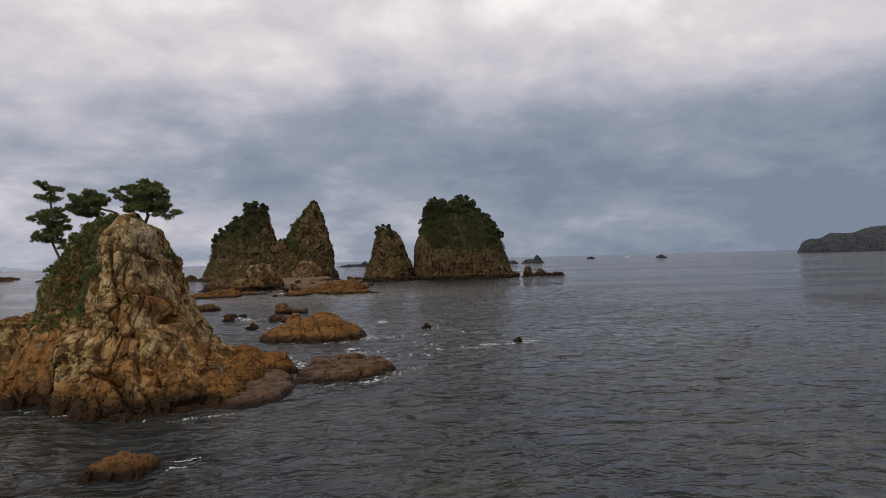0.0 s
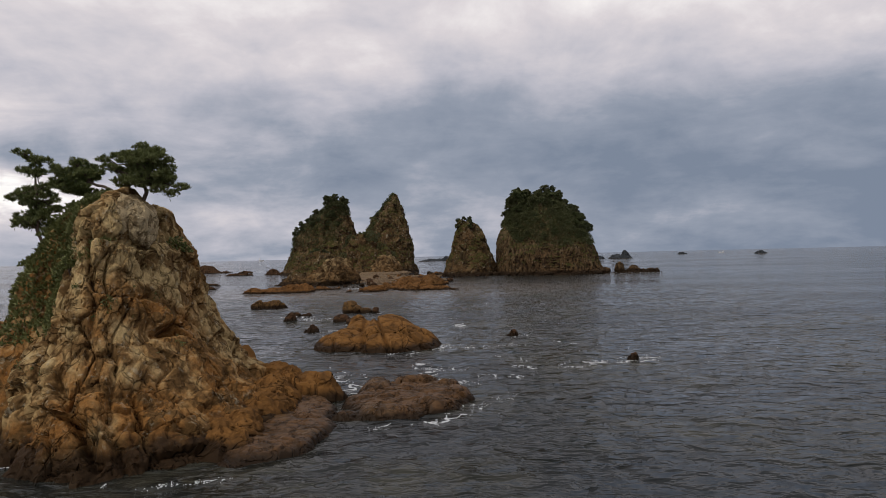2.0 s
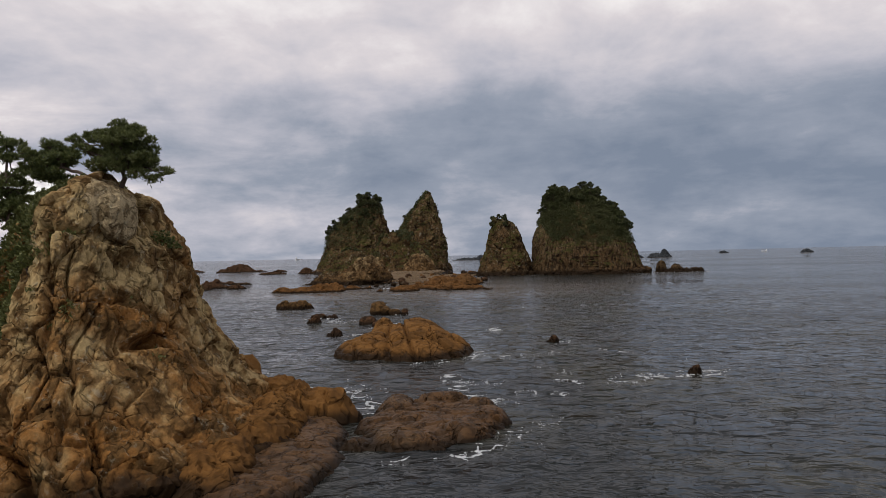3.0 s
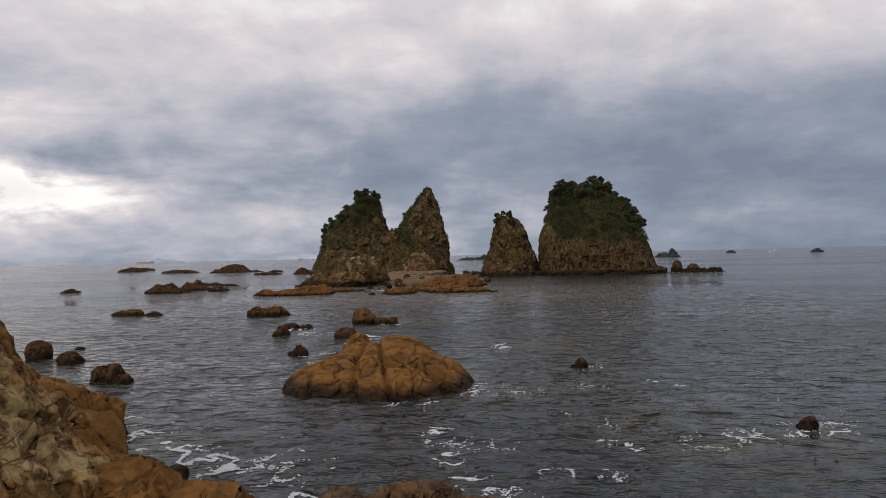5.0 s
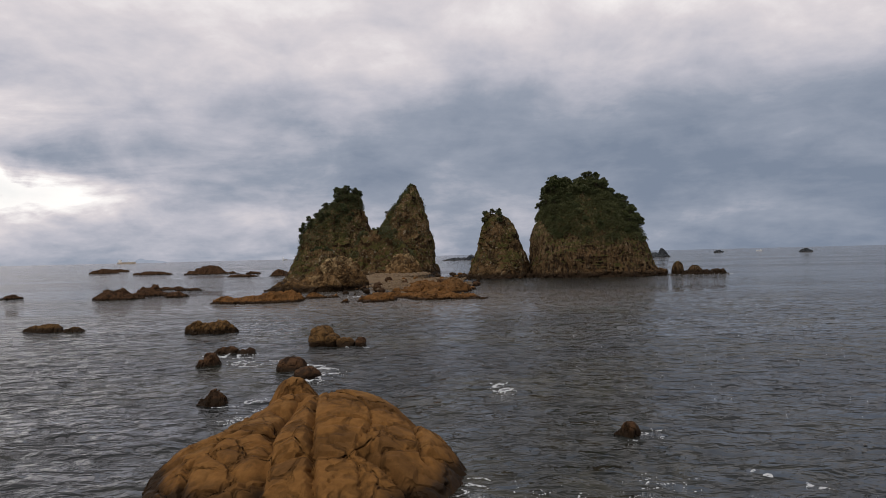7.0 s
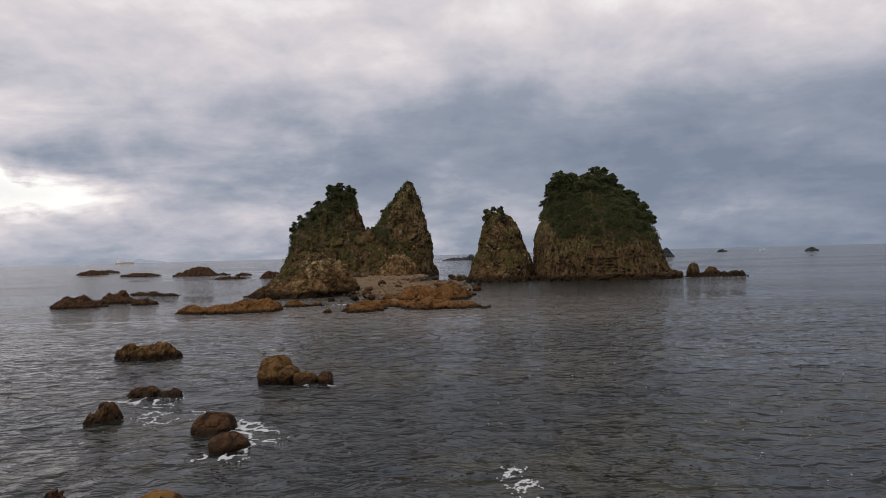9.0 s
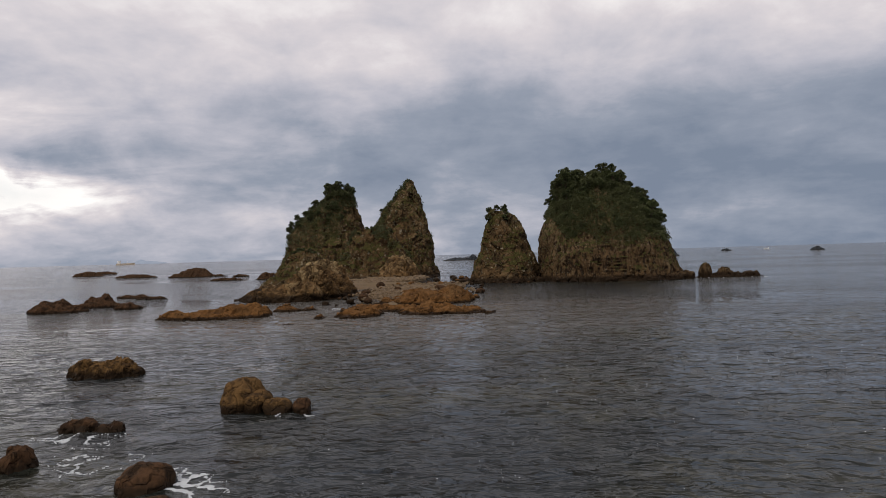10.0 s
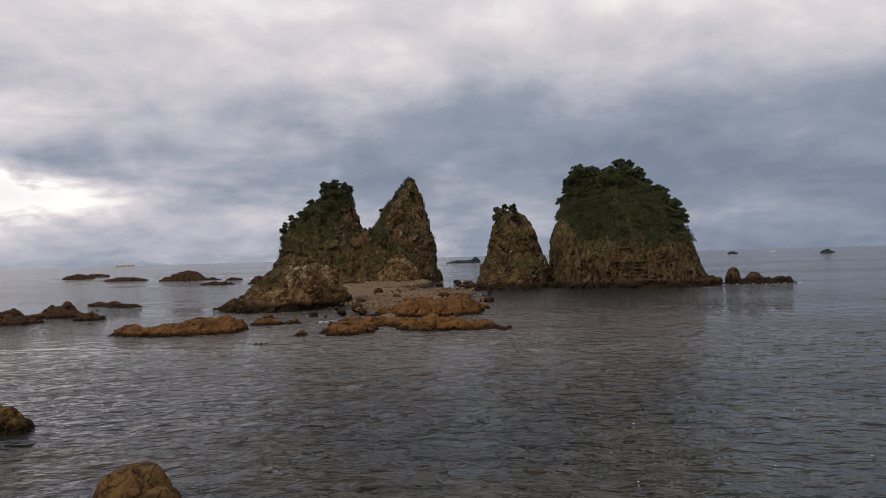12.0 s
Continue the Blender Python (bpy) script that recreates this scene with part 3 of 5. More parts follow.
def boulder(name, centre, radii, seed, mat, parent=None, label="", cell=0.14, turn=0.0, blocky=0.06, cut=None):
    """One rounded rock."""
    n = max(10, int(math.pi * max(radii) / cell))
    u, v = np.meshgrid(np.linspace(0, 2 * math.pi, 2 * n, endpoint=False), np.linspace(0.03, math.pi - 0.03, n))
    D = np.stack([np.cos(u) * np.sin(v), np.sin(u) * np.sin(v), np.cos(v)], 2).reshape(-1, 3)
    R = np.array(radii)
    P = np.sign(D) * np.abs(D) ** 0.85 * R
    P = P + D * (relief(P + seed * 7.7, seed, (0.18 * R.mean(), R.mean() * 0.9), (blocky * R.mean(), R.mean() * 0.9, 1.0), blocky * R.mean(), (0.03 * R.mean(), 0.25 * R.mean())))[:, None]
    c, s = math.cos(radians(turn)), math.sin(radians(turn))
    P = np.stack([P[:, 0] * c - P[:, 1] * s, P[:, 0] * s + P[:, 1] * c, P[:, 2]], 1) + np.array(centre)
    w = 2 * n
    i = np.arange(n - 1)[:, None] * w + np.arange(w)
    j = np.arange(n - 1)[:, None] * w + (np.arange(w) + 1) % w
    F = np.stack([i, i + w, j + w, j], 2).reshape(-1, 4).tolist() + [list(range(w)), list(range(n * w - 1, n * w - 1 - w, -1))]
    return mesh_object(name, P, F, mat, parent, label, origin=centre)


for k, (c, r, t) in enumerate([((-19.5, 73.5, 13.1), (1.45, 1.7, 1.75), 0), ((-18.2, 73.6, 12.8), (0.7, 1.4, 1.5), 0), ((-20.2, 72.0, 10.9), (1.4, 1.3, 1.1), 0)]):
    boulder("boulder", c, r, 20 + k, ROCK_PALE, stack, "smooth pale rounded block", blocky=0.035)

# ---- trees ----


def tube(bm, pts, r0, r1, sides=7):
    rings = []
    for n, p in enumerate(pts):
        p = Vector(p)
        a = Vector(pts[min(n + 1, len(pts) - 1)]) - Vector(pts[max(n - 1, 0)])
        q = a.to_track_quat("Z", "Y")
        r = r0 + (r1 - r0) * n / (len(pts) - 1)
        rings.append([bm.verts.new(p + q @ Vector((r * math.cos(t), r * math.sin(t), 0))) for t in (2 * math.pi * k / sides for k in range(sides))])
    for a, b in zip(rings, rings[1:]):
        for k in range(sides):
            bm.faces.new((a[k], a[(k + 1) % sides], b[(k + 1) % sides], b[k]))
    bm.faces.new(rings[-1])
    bm.faces.new(rings[0][::-1])


def bend(a, b, sag, rnd, steps=6):
    a, b = Vector(a), Vector(b)
    out = []
    for k in range(steps):
        t = k / (steps - 1)
        j = Vector((rnd.uniform(-1, 1), rnd.uniform(-1, 1), rnd.uniform(-1, 1))) * 0.05 * (b - a).length * (0 < k < steps - 1)
        out.append(tuple(a.lerp(b, t) + Vector((0, 0, sag * math.sin(math.pi * t))) + j))
    return out


def tufts(centres, ups, length, blades, rng, width=0.16, spread=0.55):
    """Sprays of narrow leaves or needles: a few blades round each centre."""
    c = np.repeat(np.asarray(centres, float), blades, 0)
    u = np.repeat(np.asarray(ups, float), blades, 0)
    u /= np.linalg.norm(u, axis=1, keepdims=True)
    d = u + rng.normal(0, spread, u.shape)
    d /= np.linalg.norm(d, axis=1, keepdims=True)
    s = np.cross(d, rng.normal(0, 1, u.shape))
    s /= np.linalg.norm(s, axis=1, keepdims=True)
    L = (length * rng.uniform(0.6, 1.15, len(c)))[:, None]
    V = np.stack([c - s * width * L, c + d * L * 0.55 + s * width * L * 1.2, c + d * L, c + d * L * 0.4 - s * width * L * 1.3], 1).reshape(-1, 3)
    return V, np.arange(len(V)).reshape(-1, 4)


def pine(base, trunk_top, pads, seed, label, trunk_r=0.14, density=105, sag=0.25):
    """A wind-bent pine: trunk, a limb to each flat pad of foliage, sprays of needles."""
    rnd, rng = random.Random(seed), np.random.default_rng(seed)
    base = Vector(base)
    root = new("pine_tree")
    root.location = base
    tagged(root, label, "pine tree", "pines on the stack")
    bm = bmesh.new()
    top = Vector(trunk_top) - base
    trunk_pts = bend((0, 0, -0.4), top, sag, rnd, 8)
    tube(bm, trunk_pts, trunk_r, trunk_r * 0.45, 8)
    part("trunk", bm, BARK, root)
    cs, us = [], []
    for (x, y, z, rx, ry, rz) in pads:
        c = Vector((x, y, z)) - base
        k = min(range(2, 8), key=lambda q: (Vector(trunk_pts[q]) - c).length)
        bm = bmesh.new()
        tube(bm, bend(trunk_pts[k], c, 0.1, rnd, 5), trunk_r * 0.42, trunk_r * 0.15, 5)
        for _ in range(4):
            e = c + Vector((rnd.uniform(-0.8, 0.8) * rx, rnd.uniform(-0.8, 0.8) * ry, rnd.uniform(-0.2, 0.5) * rz))
            tube(bm, bend(c.lerp(Vector(trunk_pts[k]), 0.3), e, 0.06, rnd, 4), trunk_r * 0.2, trunk_r * 0.06, 4)
        part("limb", bm, BARK, root)
        n = int(density * rx * ry) + 12
        d = rng.normal(0, 1, (n, 3))
        d /= np.linalg.norm(d, axis=1, keepdims=True)
        rad = rng.uniform(0.25, 1.0, n) ** 0.5 * (1 + 0.22 * fbm(d * 1.8 + seed, 2, seed))
        q = d * rad[:, None] * np.array([rx, ry, rz])
        cs.append(q + np.array(c))
        us.append(np.stack([d[:, 0] * 0.5, d[:, 1] * 0.5, np.full(n, 1.0)], 1))
    Vt, Ft = tufts(np.vstack(cs), np.vstack(us), 0.27, 17, rng, 0.07, 0.55)
    ob = mesh_object("crown", Vt, Ft, NEEDLES, smooth=False)
    ob.parent = root
    return root


def pads_in(box, n, seed, rmin, rmax, flat=0.45):
    rng = np.random.default_rng(seed)
    x0, x1, y0, y1, z0, z1 = box
    out = []
    for _ in range(n):
        a = rng.uniform(0, 2 * math.pi)
        r = rng.uniform(0.1, 0.8)
        zz = rng.uniform(-0.8, 0.8)
        w = math.sqrt(max(0.1, 1 - zz * zz))
        rr = rng.uniform(rmin, rmax)
        out.append(((x0 + x1) / 2 + (x1 - x0) / 2 * r * w * math.cos(a), (y0 + y1) / 2 + (y1 - y0) / 2 * r * w * math.sin(a), (z0 + z1) / 2 + (z1 - z0) / 2 * zz, rr, rr, rr * flat))
    return out


pine((-18.6, 74.6, 14.7), (-17.9, 74.6, 16.6), pads_in((-21.6, -15.7, 72.8, 76.6, 14.9, 17.7), 64, 4, 0.3, 0.55, 0.5) + [(-16.0, 74.4, 15.0, 0.5, 0.45, 0.24), (-20.9, 74.2, 16.9, 0.5, 0.45, 0.24), (-18.6, 74.6, 17.7, 0.6, 0.55, 0.28), (-16.6, 74.4, 14.6, 0.42, 0.4, 0.2), (-17.4, 74.2, 14.9, 0.6, 0.55, 0.3), (-19.8, 74.2, 15.5, 0.6, 0.5, 0.3), (-18.4, 73.8, 15.3, 0.6, 0.5, 0.3)], 5, "dense dark green pine spreading over the top of the stack")
pine((-20.6, 75.6, 14.6), (-23.9, 76.4, 16.0), pads_in((-26.2, -21.9, 74.6, 78.0, 14.9, 17.4), 44, 7, 0.3, 0.52, 0.5), 8, "dark green pine with a bent bare trunk leaning out", 0.13, sag=0.5)
pine((-27.0, 77.2, 10.9), (-27.9, 77.6, 17.4), pads_in((-30.0, -26.0, 75.8, 79.2, 12.4, 16.2), 50, 11, 0.32, 0.55, 0.55) + pads_in((-29.3, -26.9, 76.4, 78.6, 16.3, 18.4), 12, 12, 0.34, 0.52, 0.5), 13, "slim dark pine growing from the flank of the stack", 0.12, 80, 0.1)


def shrub(c, r, seed, label, mat=None, n=150):
    rng = np.random.default_rng(seed)
    d = rng.normal(0, 1, (n, 3))
    d /= np.linalg.norm(d, axis=1, keepdims=True)
    d[:, 2] = np.abs(d[:, 2])
    rad = rng.uniform(0.3, 1, n) ** 0.5 * (1 + 0.3 * fbm(d * 2, 2, seed))
    Vt, Ft = tufts(d * rad[:, None] * np.array(r), d + np.array([0, 0, 0.5]), 0.19, 12, rng)
    root = new("shrub")
    root.location = c
    tagged(root, label, "shrub", "shrubs on the stack")
    bm = bmesh.new()
    for k in range(4):
        a = k * 1.7
        tube(bm, [(0, 0, -0.3), (0.2 * r[0] * math.cos(a), 0.2 * r[1] * math.sin(a), 0.2 * r[2]), (0.6 * r[0] * math.cos(a), 0.6 * r[1] * math.sin(a), 0.6 * r[2])], 0.05, 0.02, 5)
    part("stem", bm, BARK, root)
    ob = mesh_object("foliage", Vt, Ft, mat or NEEDLES, smooth=False)
    ob.parent = root
    return root


shrub((-17.6, 77.0, 10.9), (0.85, 0.8, 1.0), 31, "small green shrub on the edge of the stack")
for k, (x, y, z, r) in enumerate([(-21.6, 71.3, 10.6, 0.8), (-20.9, 70.5, 10.0, 0.7), (-21.3, 72.6, 12.3, 0.6), (-21.9, 71.4, 9.5, 0.6), (-22.0, 72.9, 11.4, 0.7), (-21.3, 74.2, 13.6, 0.6), (-20.3, 75.0, 14.6, 0.4)]):
    shrub((x, y, z), (r, r * 0.9, r), 33 + k, "low green shrub clinging to the stack's face", GRASS, 110)


def grass(Vp, Np, keep, count, seed, label, leaf):
    rng = np.random.default_rng(seed)
    ok = np.flatnonzero(keep(Vp, Np))
    i = ok[rng.integers(0, len(ok), count)]
    Vt, Ft = tufts(Vp[i] + rng.normal(0, 0.06, (count, 3)), Np[i] + np.array([0, 0, 0.9]), leaf, 5, rng, 0.12)
    tagged(mesh_object("grass", Vt, Ft, GRASS), label, "grass", kind="stuff")


grass(PILLAR_V, PILLAR_N, lambda p, n: (p[:, 0] < -21.9 + 0.12 * (p[:, 2] - 5)) & (p[:, 1] < 76) & (p[:, 2] > 6.5) & (value_noise(p / 1.6, 3) > -0.25), 5500, 61, "green grass and creepers on the stack's shaded flank", 0.26)
grass(BUTTRESS_V, BUTTRESS_N, lambda p, n: (p[:, 1] < 78) & (p[:, 2] > 5.4) & (value_noise(p / 1.4, 5) > -0.4), 5200, 65, "olive grass and low scrub covering the buttress", 0.32)
for k, (x, y, z, r) in enumerate([(-25.3, 75.4, 12.2, 0.7), (-24.6, 75.2, 12.9, 0.7), (-23.6, 75.4, 13.8, 0.7), (-22.6, 75.6, 14.3, 0.7), (-21.6, 75.6, 14.6, 0.6), (-26.4, 75.0, 10.2, 0.6), (-25.0, 74.2, 10.6, 0.7), (-23.6, 74.2, 11.8, 0.7), (-27.0, 75.8, 8.6, 0.5), (-25.8, 74.0, 8.0, 0.6), (-24.2, 73.6, 8.8, 0.6)]):
    shrub((x, y, z), (r, r, r * 0.9), 71 + k, "dense olive-green shrub on the buttress", GRASS, 110)
grass(PILLAR_V, PILLAR_N, lambda p, n: (p[:, 1] < 73) & (p[:, 2] > 4.5) & (n[:, 2] > 0.05) & (value_noise(p / 0.9, 8) > 0.55), 420, 63, "dry grass tufts in the cracks of the stack", 0.2)

# ---- low rocks between the stack and the islands ----


def low_rock(name, lobes, cell, seed, mat, label, group="", **more):
    Vr, Fr = reef(lobes, cell, seed, **more)
    o = (lobes[0][0], lobes[0][1], 0)
    return tagged(mesh_object(name, Vr, Fr, mat, origin=o), label, "rock", group)


reef_kw = {"fine": (0.08, 0.5), "block": (0.06, 1.9, 1.0), "crack": 0.2, "big": (0.08, 2.0)}
flat_reef = low_rock("reef", [(-2.2, 79.4, 4.4, 6.0, 0.6, 0, 8)], 0.12, 41, ROCK_REEF, "flat dark wet reef awash beside the stack", **reef_kw)
for k, lobes in enumerate(([(-4.9, 82.4, 1.5, 2.6, 1.05, 0, 3.5)], [(-2.2, 84.3, 2.6, 1.2, 1.1, 4, 3.5), (0.4, 83.2, 1.4, 1.2, 0.95, 0, 3)], [(1.0, 80.2, 1.3, 2.0, 0.9, 0, 4)], [(-3.2, 75.6, 1.7, 1.5, 0.8, 20, 4)], [(-0.2, 76.8, 1.9, 1.1, 0.85, -15, 4)], [(-3.6, 79.0, 1.4, 1.2, 0.8, 30, 4)])):
    V, F = reef(lobes, 0.12, 410 + k, **reef_kw)
    mesh_object("rock_ridge", V, F, ROCK_REEF, flat_reef, origin=(lobes[0][0], lobes[0][1], 0))


def dome_marks(P):
    Q = P * np.array([1, 1, 0])
    d = groove(Q, (-10.2, 116.5, 0), (-9.3, 111.0, 0), 0.16, 0.5) + groove(Q, (-9.3, 111.0, 0), (-7.6, 104.8, 0), 0.15, 0.5) + groove(Q, (-7.6, 104.8, 0), (-6.6, 101.5, 0), 0.18, 0.45)
    d = d + groove(Q, (-11.4, 116.0, 0), (-10.9, 109.6, 0), 0.3, 0.5) + groove(Q, (-10.9, 109.6, 0), (-9.6, 103.2, 0), 0.26, 0.5) + groove(Q, (-12.4, 114.0, 0), (-10.4, 112.4, 0), 0.2, 0.35)
    d = d + groove(Q, (-5.8, 106.4, 0), (-2.6, 104.4, 0), 0.2, 0.5) + groove(Q, (-14.8, 108.0, 0), (-11.4, 109.4, 0), 0.14, 0.25) + groove(Q, (-7.4, 108.8, 0), (-3.6, 109.4, 0), 0.12, 0.3)
    return d + groove(Q, (-4.4, 112.0, 0), (-3.0, 107.0, 0), 0.18, 0.4) + groove(Q, (-13.6, 106.4, 0), (-12.8, 103.6, 0), 0.16, 0.35)


low_rock("dome_rock", [(-7.2, 109.0, 5.5, 6.0, 2.5, 8, -2.4), (-7.8, 111.4, 4.2, 5.8, 3.2, 12, -1.9), (-12.2, 110.2, 3.7, 6.8, 1.9, -4, -2.0), (-12.9, 119.0, 2.3, 2.5, 2.7, 10, 2.2), (-11.6, 115.6, 3.4, 4.2, 2.3, 10, -1.6), (-4.4, 107.6, 2.2, 3.4, 2.0, -20, -2.6)], 0.12, 45, ROCK_ORANGE, "broad orange-brown domed rock with deep cracks in the sea", big=(0.1, 3.0), block=(0.09, 5.0, 1.0), crack=0.22, fine=(0.07, 0.5), rough_edge=0.1, marks=dome_marks)
low_rock("small_rock", [(-11.6, 52.0, 2.3, 1.6, 0.8, 0, 2.6), (-12.6, 51.4, 1.2, 1.0, 0.6, 0, 2.6)], 0.1, 48, ROCK_SLAB, "low reddish-brown rock awash before the stack", "small rocks")
low_rock("small_rock", [(-20.3, 123.6, 1.15, 1.0, 1.05, 0, 2.4)], 0.1, 49, ROCK_DARK, "small dark rounded rock in the sea", "small rocks")
low_rock("small_rock", [(7.2, 115.3, 0.75, 0.7, 0.85, 0, 2.4)], 0.09, 50, ROCK_DARK, "small dark rock with water washing over it", "small rocks")
low_rock("small_rock", [(17.6, 96.5, 0.62, 0.6, 0.5, 0, 2.6), (17.8, 96.4, 0.3, 0.3, 0.62, 0, 2.6)], 0.09, 51, ROCK_DARK, "small dark rock in a patch of white foam", "small rocks")

thumb = tagged(boulder("thumb_rock", (-20.7, 153.0, 0.4), (1.5, 1.9, 1.85), 52, ROCK_BROWN, blocky=0.02), "upright smooth brown rock with two smaller ones beside it", "rock")
boulder("shoulder", (-19.3, 152.6, 0.2), (0.95, 1.5, 1.1), 53, ROCK_BROWN, thumb, blocky=0.02)
tagged(boulder("small_rock", (-17.5, 151.8, 0.1), (1.1, 0.9, 0.85), 54, ROCK_BROWN, blocky=0.03), "smooth brown rock beside the upright one", "rock", "small rocks")
tagged(boulder("small_rock", (-15.7, 151.8, 0.15), (0.62, 0.7, 0.85), 55, ROCK_DARK, blocky=0.05), "smooth dark brown rock with foam at its foot", "rock", "small rocks")
tagged(boulder("small_rock", (-18.9, 136.6, 0.1), (1.35, 1.3, 1.05), 56, ROCK_DARK, blocky=0.02, turn=-10), "rounded dark brown rock with white foam round it", "rock", "small rocks")
tagged(boulder("small_rock", (-16.3, 132.9, 0.0), (1.15, 1.2, 0.95), 57, ROCK_DARK, blocky=0.02, turn=15), "rounded dark brown rock with white foam round it", "rock", "small rocks")
low_rock("small_rock", [(-27.9, 139.6, 1.0, 1.5, 1.2, 20, 3.0), (-28.4, 138.6, 0.8, 0.9, 0.6, 0, 3)], 0.12, 58, ROCK_DARK, "dark brown rock awash with thin foam", "small rocks")
low_rock("small_rock", [(-29.4, 147.2, 1.9, 1.2, 0.65, 0, 3), (-27.6, 147.0, 1.5, 0.9, 0.45, 0, 3)], 0.13, 59, ROCK_DARK, "low flat brown rock awash", "small rocks")
low_rock("slab_rock", [(-40.6, 167.0, 4.0, 2.2, 1.2, 0, 6), (-42.6, 166.8, 1.6, 1.5, 1.6, 0, 4), (-39.4, 167.6, 1.5, 1.3, 1.4, 0, 4)], 0.16, 60, ROCK_BROWN, "long dark flat-topped rock in the sea", "small rocks", block=(0.2, 0.8, 1.0))
low_rock("slab_rock", [(-68.6, 171.0, 3.2, 1.8, 1.0, 0, 3), (-63.8, 170.5, 2.0, 1.2, 0.7, 0, 3)], 0.2, 61, ROCK_BROWN, "low dark reef rock", "reef rocks")
low_rock("small_rock", [(-31.9, 109.6, 1.5, 1.3, 1.5, 0, 3.2), (-30.2, 109.0, 0.9, 0.8, 0.6, 0, 3)], 0.13, 62, ROCK_DARK, "rough dark rock beside the stack's foot", "small rocks")
low_rock("small_rock", [(-42.6, 119.2, 1.3, 1.2, 1.1, 0, 2.6)], 0.13, 63, ROCK_DARK, "small dark rock in the sea", "small rocks")
tagged(boulder("small_rock", (-47.6, 121.6, 0.5), (1.3, 1.2, 1.4), 64, ROCK_DARK, blocky=0.03), "rounded brown rock in the sea", "rock", "small rocks")
low_rock("small_rock", [(-47.7, 128.0, 1.0, 0.9, 0.35, 0, 3)], 0.15, 65, ROCK_DARK, "small dark rock barely out of the water", "small rocks")
low_rock("slab_rock", [(-56.4, 225.6, 9.6, 5.0, 1.6, 4, -2.0), (-53.0, 226.6, 5.0, 3.6, 2.4, 0, -1.8), (-48.8, 227.6, 2.8, 2.8, 2.9, 0, -1.6), (-62.6, 224.6, 3.4, 2.8, 1.4, 0, -2)], 0.2, 66, ROCK_SLAB, "long low orange-brown rock in the sea", "reef rocks", block=(0.34, 3.4, 1.0), crack=0.5, fine=(0.03, 0.7))
for n, (x, y, w, d, h) in enumerate([(-105, 248, 5.8, 4, 3.0), (-103.8, 263, 5.2, 4, 3.0), (-91, 253.5, 2.7, 2.2, 1.7), (-114, 297, 5, 2.5, 1.1), (-104.5, 290, 5, 1.6, 0.7), (-145, 259, 2.6, 2, 1.3), (-46.2, 237.5, 2.6, 1.8, 1.2), (-41.5, 239, 1.6, 1.2, 0.9), (-50, 249, 1.5, 1.0, 0.9), (-34.1, 220, 1.1, 1.0, 0.8), (-36.8, 210.4, 0.9, 0.8, 0.45), (-31.5, 240.5, 2.2, 1.2, 0.9), (-119.5, 299, 2.0, 1.4, 0.9)]):
    low_rock("slab_rock" if w > 3 else "small_rock", [(x, y, w * 1.05, d, h * 0.8, 0, -2), (x + 0.3 * w, y + 0.2, w * 0.45, d * 0.7, h * 1.1, 0, -1.6), (x - 0.45 * w, y, w * 0.35, d * 0.6, h * 0.9, 0, -1.6)], 0.22, 70 + n, ROCK_SLAB if y < 254 and x > -60 else ROCK_DARK, "low brown reef rock standing out of the sea", "reef rocks", block=(0.2, 1.4, 1.0))
for n, (x, y, w, d, h) in enumerate([(-356, 634, 16, 6, 3.8), (-395, 715, 17, 6, 2.6), (-262, 548, 20, 5, 2.4), (-228, 560, 6, 4, 2.4), (-208, 530, 15, 8, 6.2), (-220, 528, 8, 5, 2.6), (-196, 532, 8, 4, 1.6), (-148, 440, 12, 4, 1.0), (-168, 510, 6, 3, 1.4), (-127, 442, 5, 4, 4.0), (-116, 436, 9, 4, 1.6), (-103, 430, 7, 5, 4.6), (-152, 520, 5, 3, 1.0)]):
    low_rock("reef_rock", [(x, y, w, d, h, 0, 1.8 if h > 5 else 2.5), (x + 0.35 * w, y, w * 0.35, d * 0.7, h * 0.8, 0, 2)], 0.5, 90 + n, ROCK_DARK, "dark reef rock far out in the sea", "far reef rocks", big=(0.5, 4), block=(0.4, 2.6, 1.0), crack=0.4, fine=(0.15, 1.0))

# ---- the twin-peaked island ----


def stand(name, levels, cell, seed, mat, label, parent=None, **more):
    Vs, Fs, Ns = column(levels, cell, seed, **more)
    o = ((levels[0][1] + levels[0][2]) / 2, (levels[0][3] + levels[0][4]) / 2, 0)
    ob = mesh_object(name, Vs, Fs, mat, parent, label if parent is not None else "", origin=o)
    if parent is None:
        tagged(ob, label, "rock")
    return ob, Vs, Ns


peak_levels = [(-2, -117, -54, 398, 462), (3, -114.5, -58, 403, 458), (8, -113, -64, 407, 454), (16, -110.5, -69, 412, 451), (21.6, -107.5, -71.5, 415, 448), (27, -103.6, -72.4, 417, 446), (32, -98.6, -73.6, 420, 444), (36.5, -92.6, -75, 423, 440), (40.5, -88, -77, 425, 437), (43, -84.6, -78.6, 427, 434), (44.4, -82.6, -80, 429, 432)]
island, PV, PN = stand("rock_island", peak_levels, 0.75, 111, ROCK_FAR, "steep dark rock island with two peaks, scrub and a pebble beach", big=(1.9, 12), block=(0.75, 5.0, 0.9), crack=0.6, fine=(0.3, 2.2), shape=2.2)
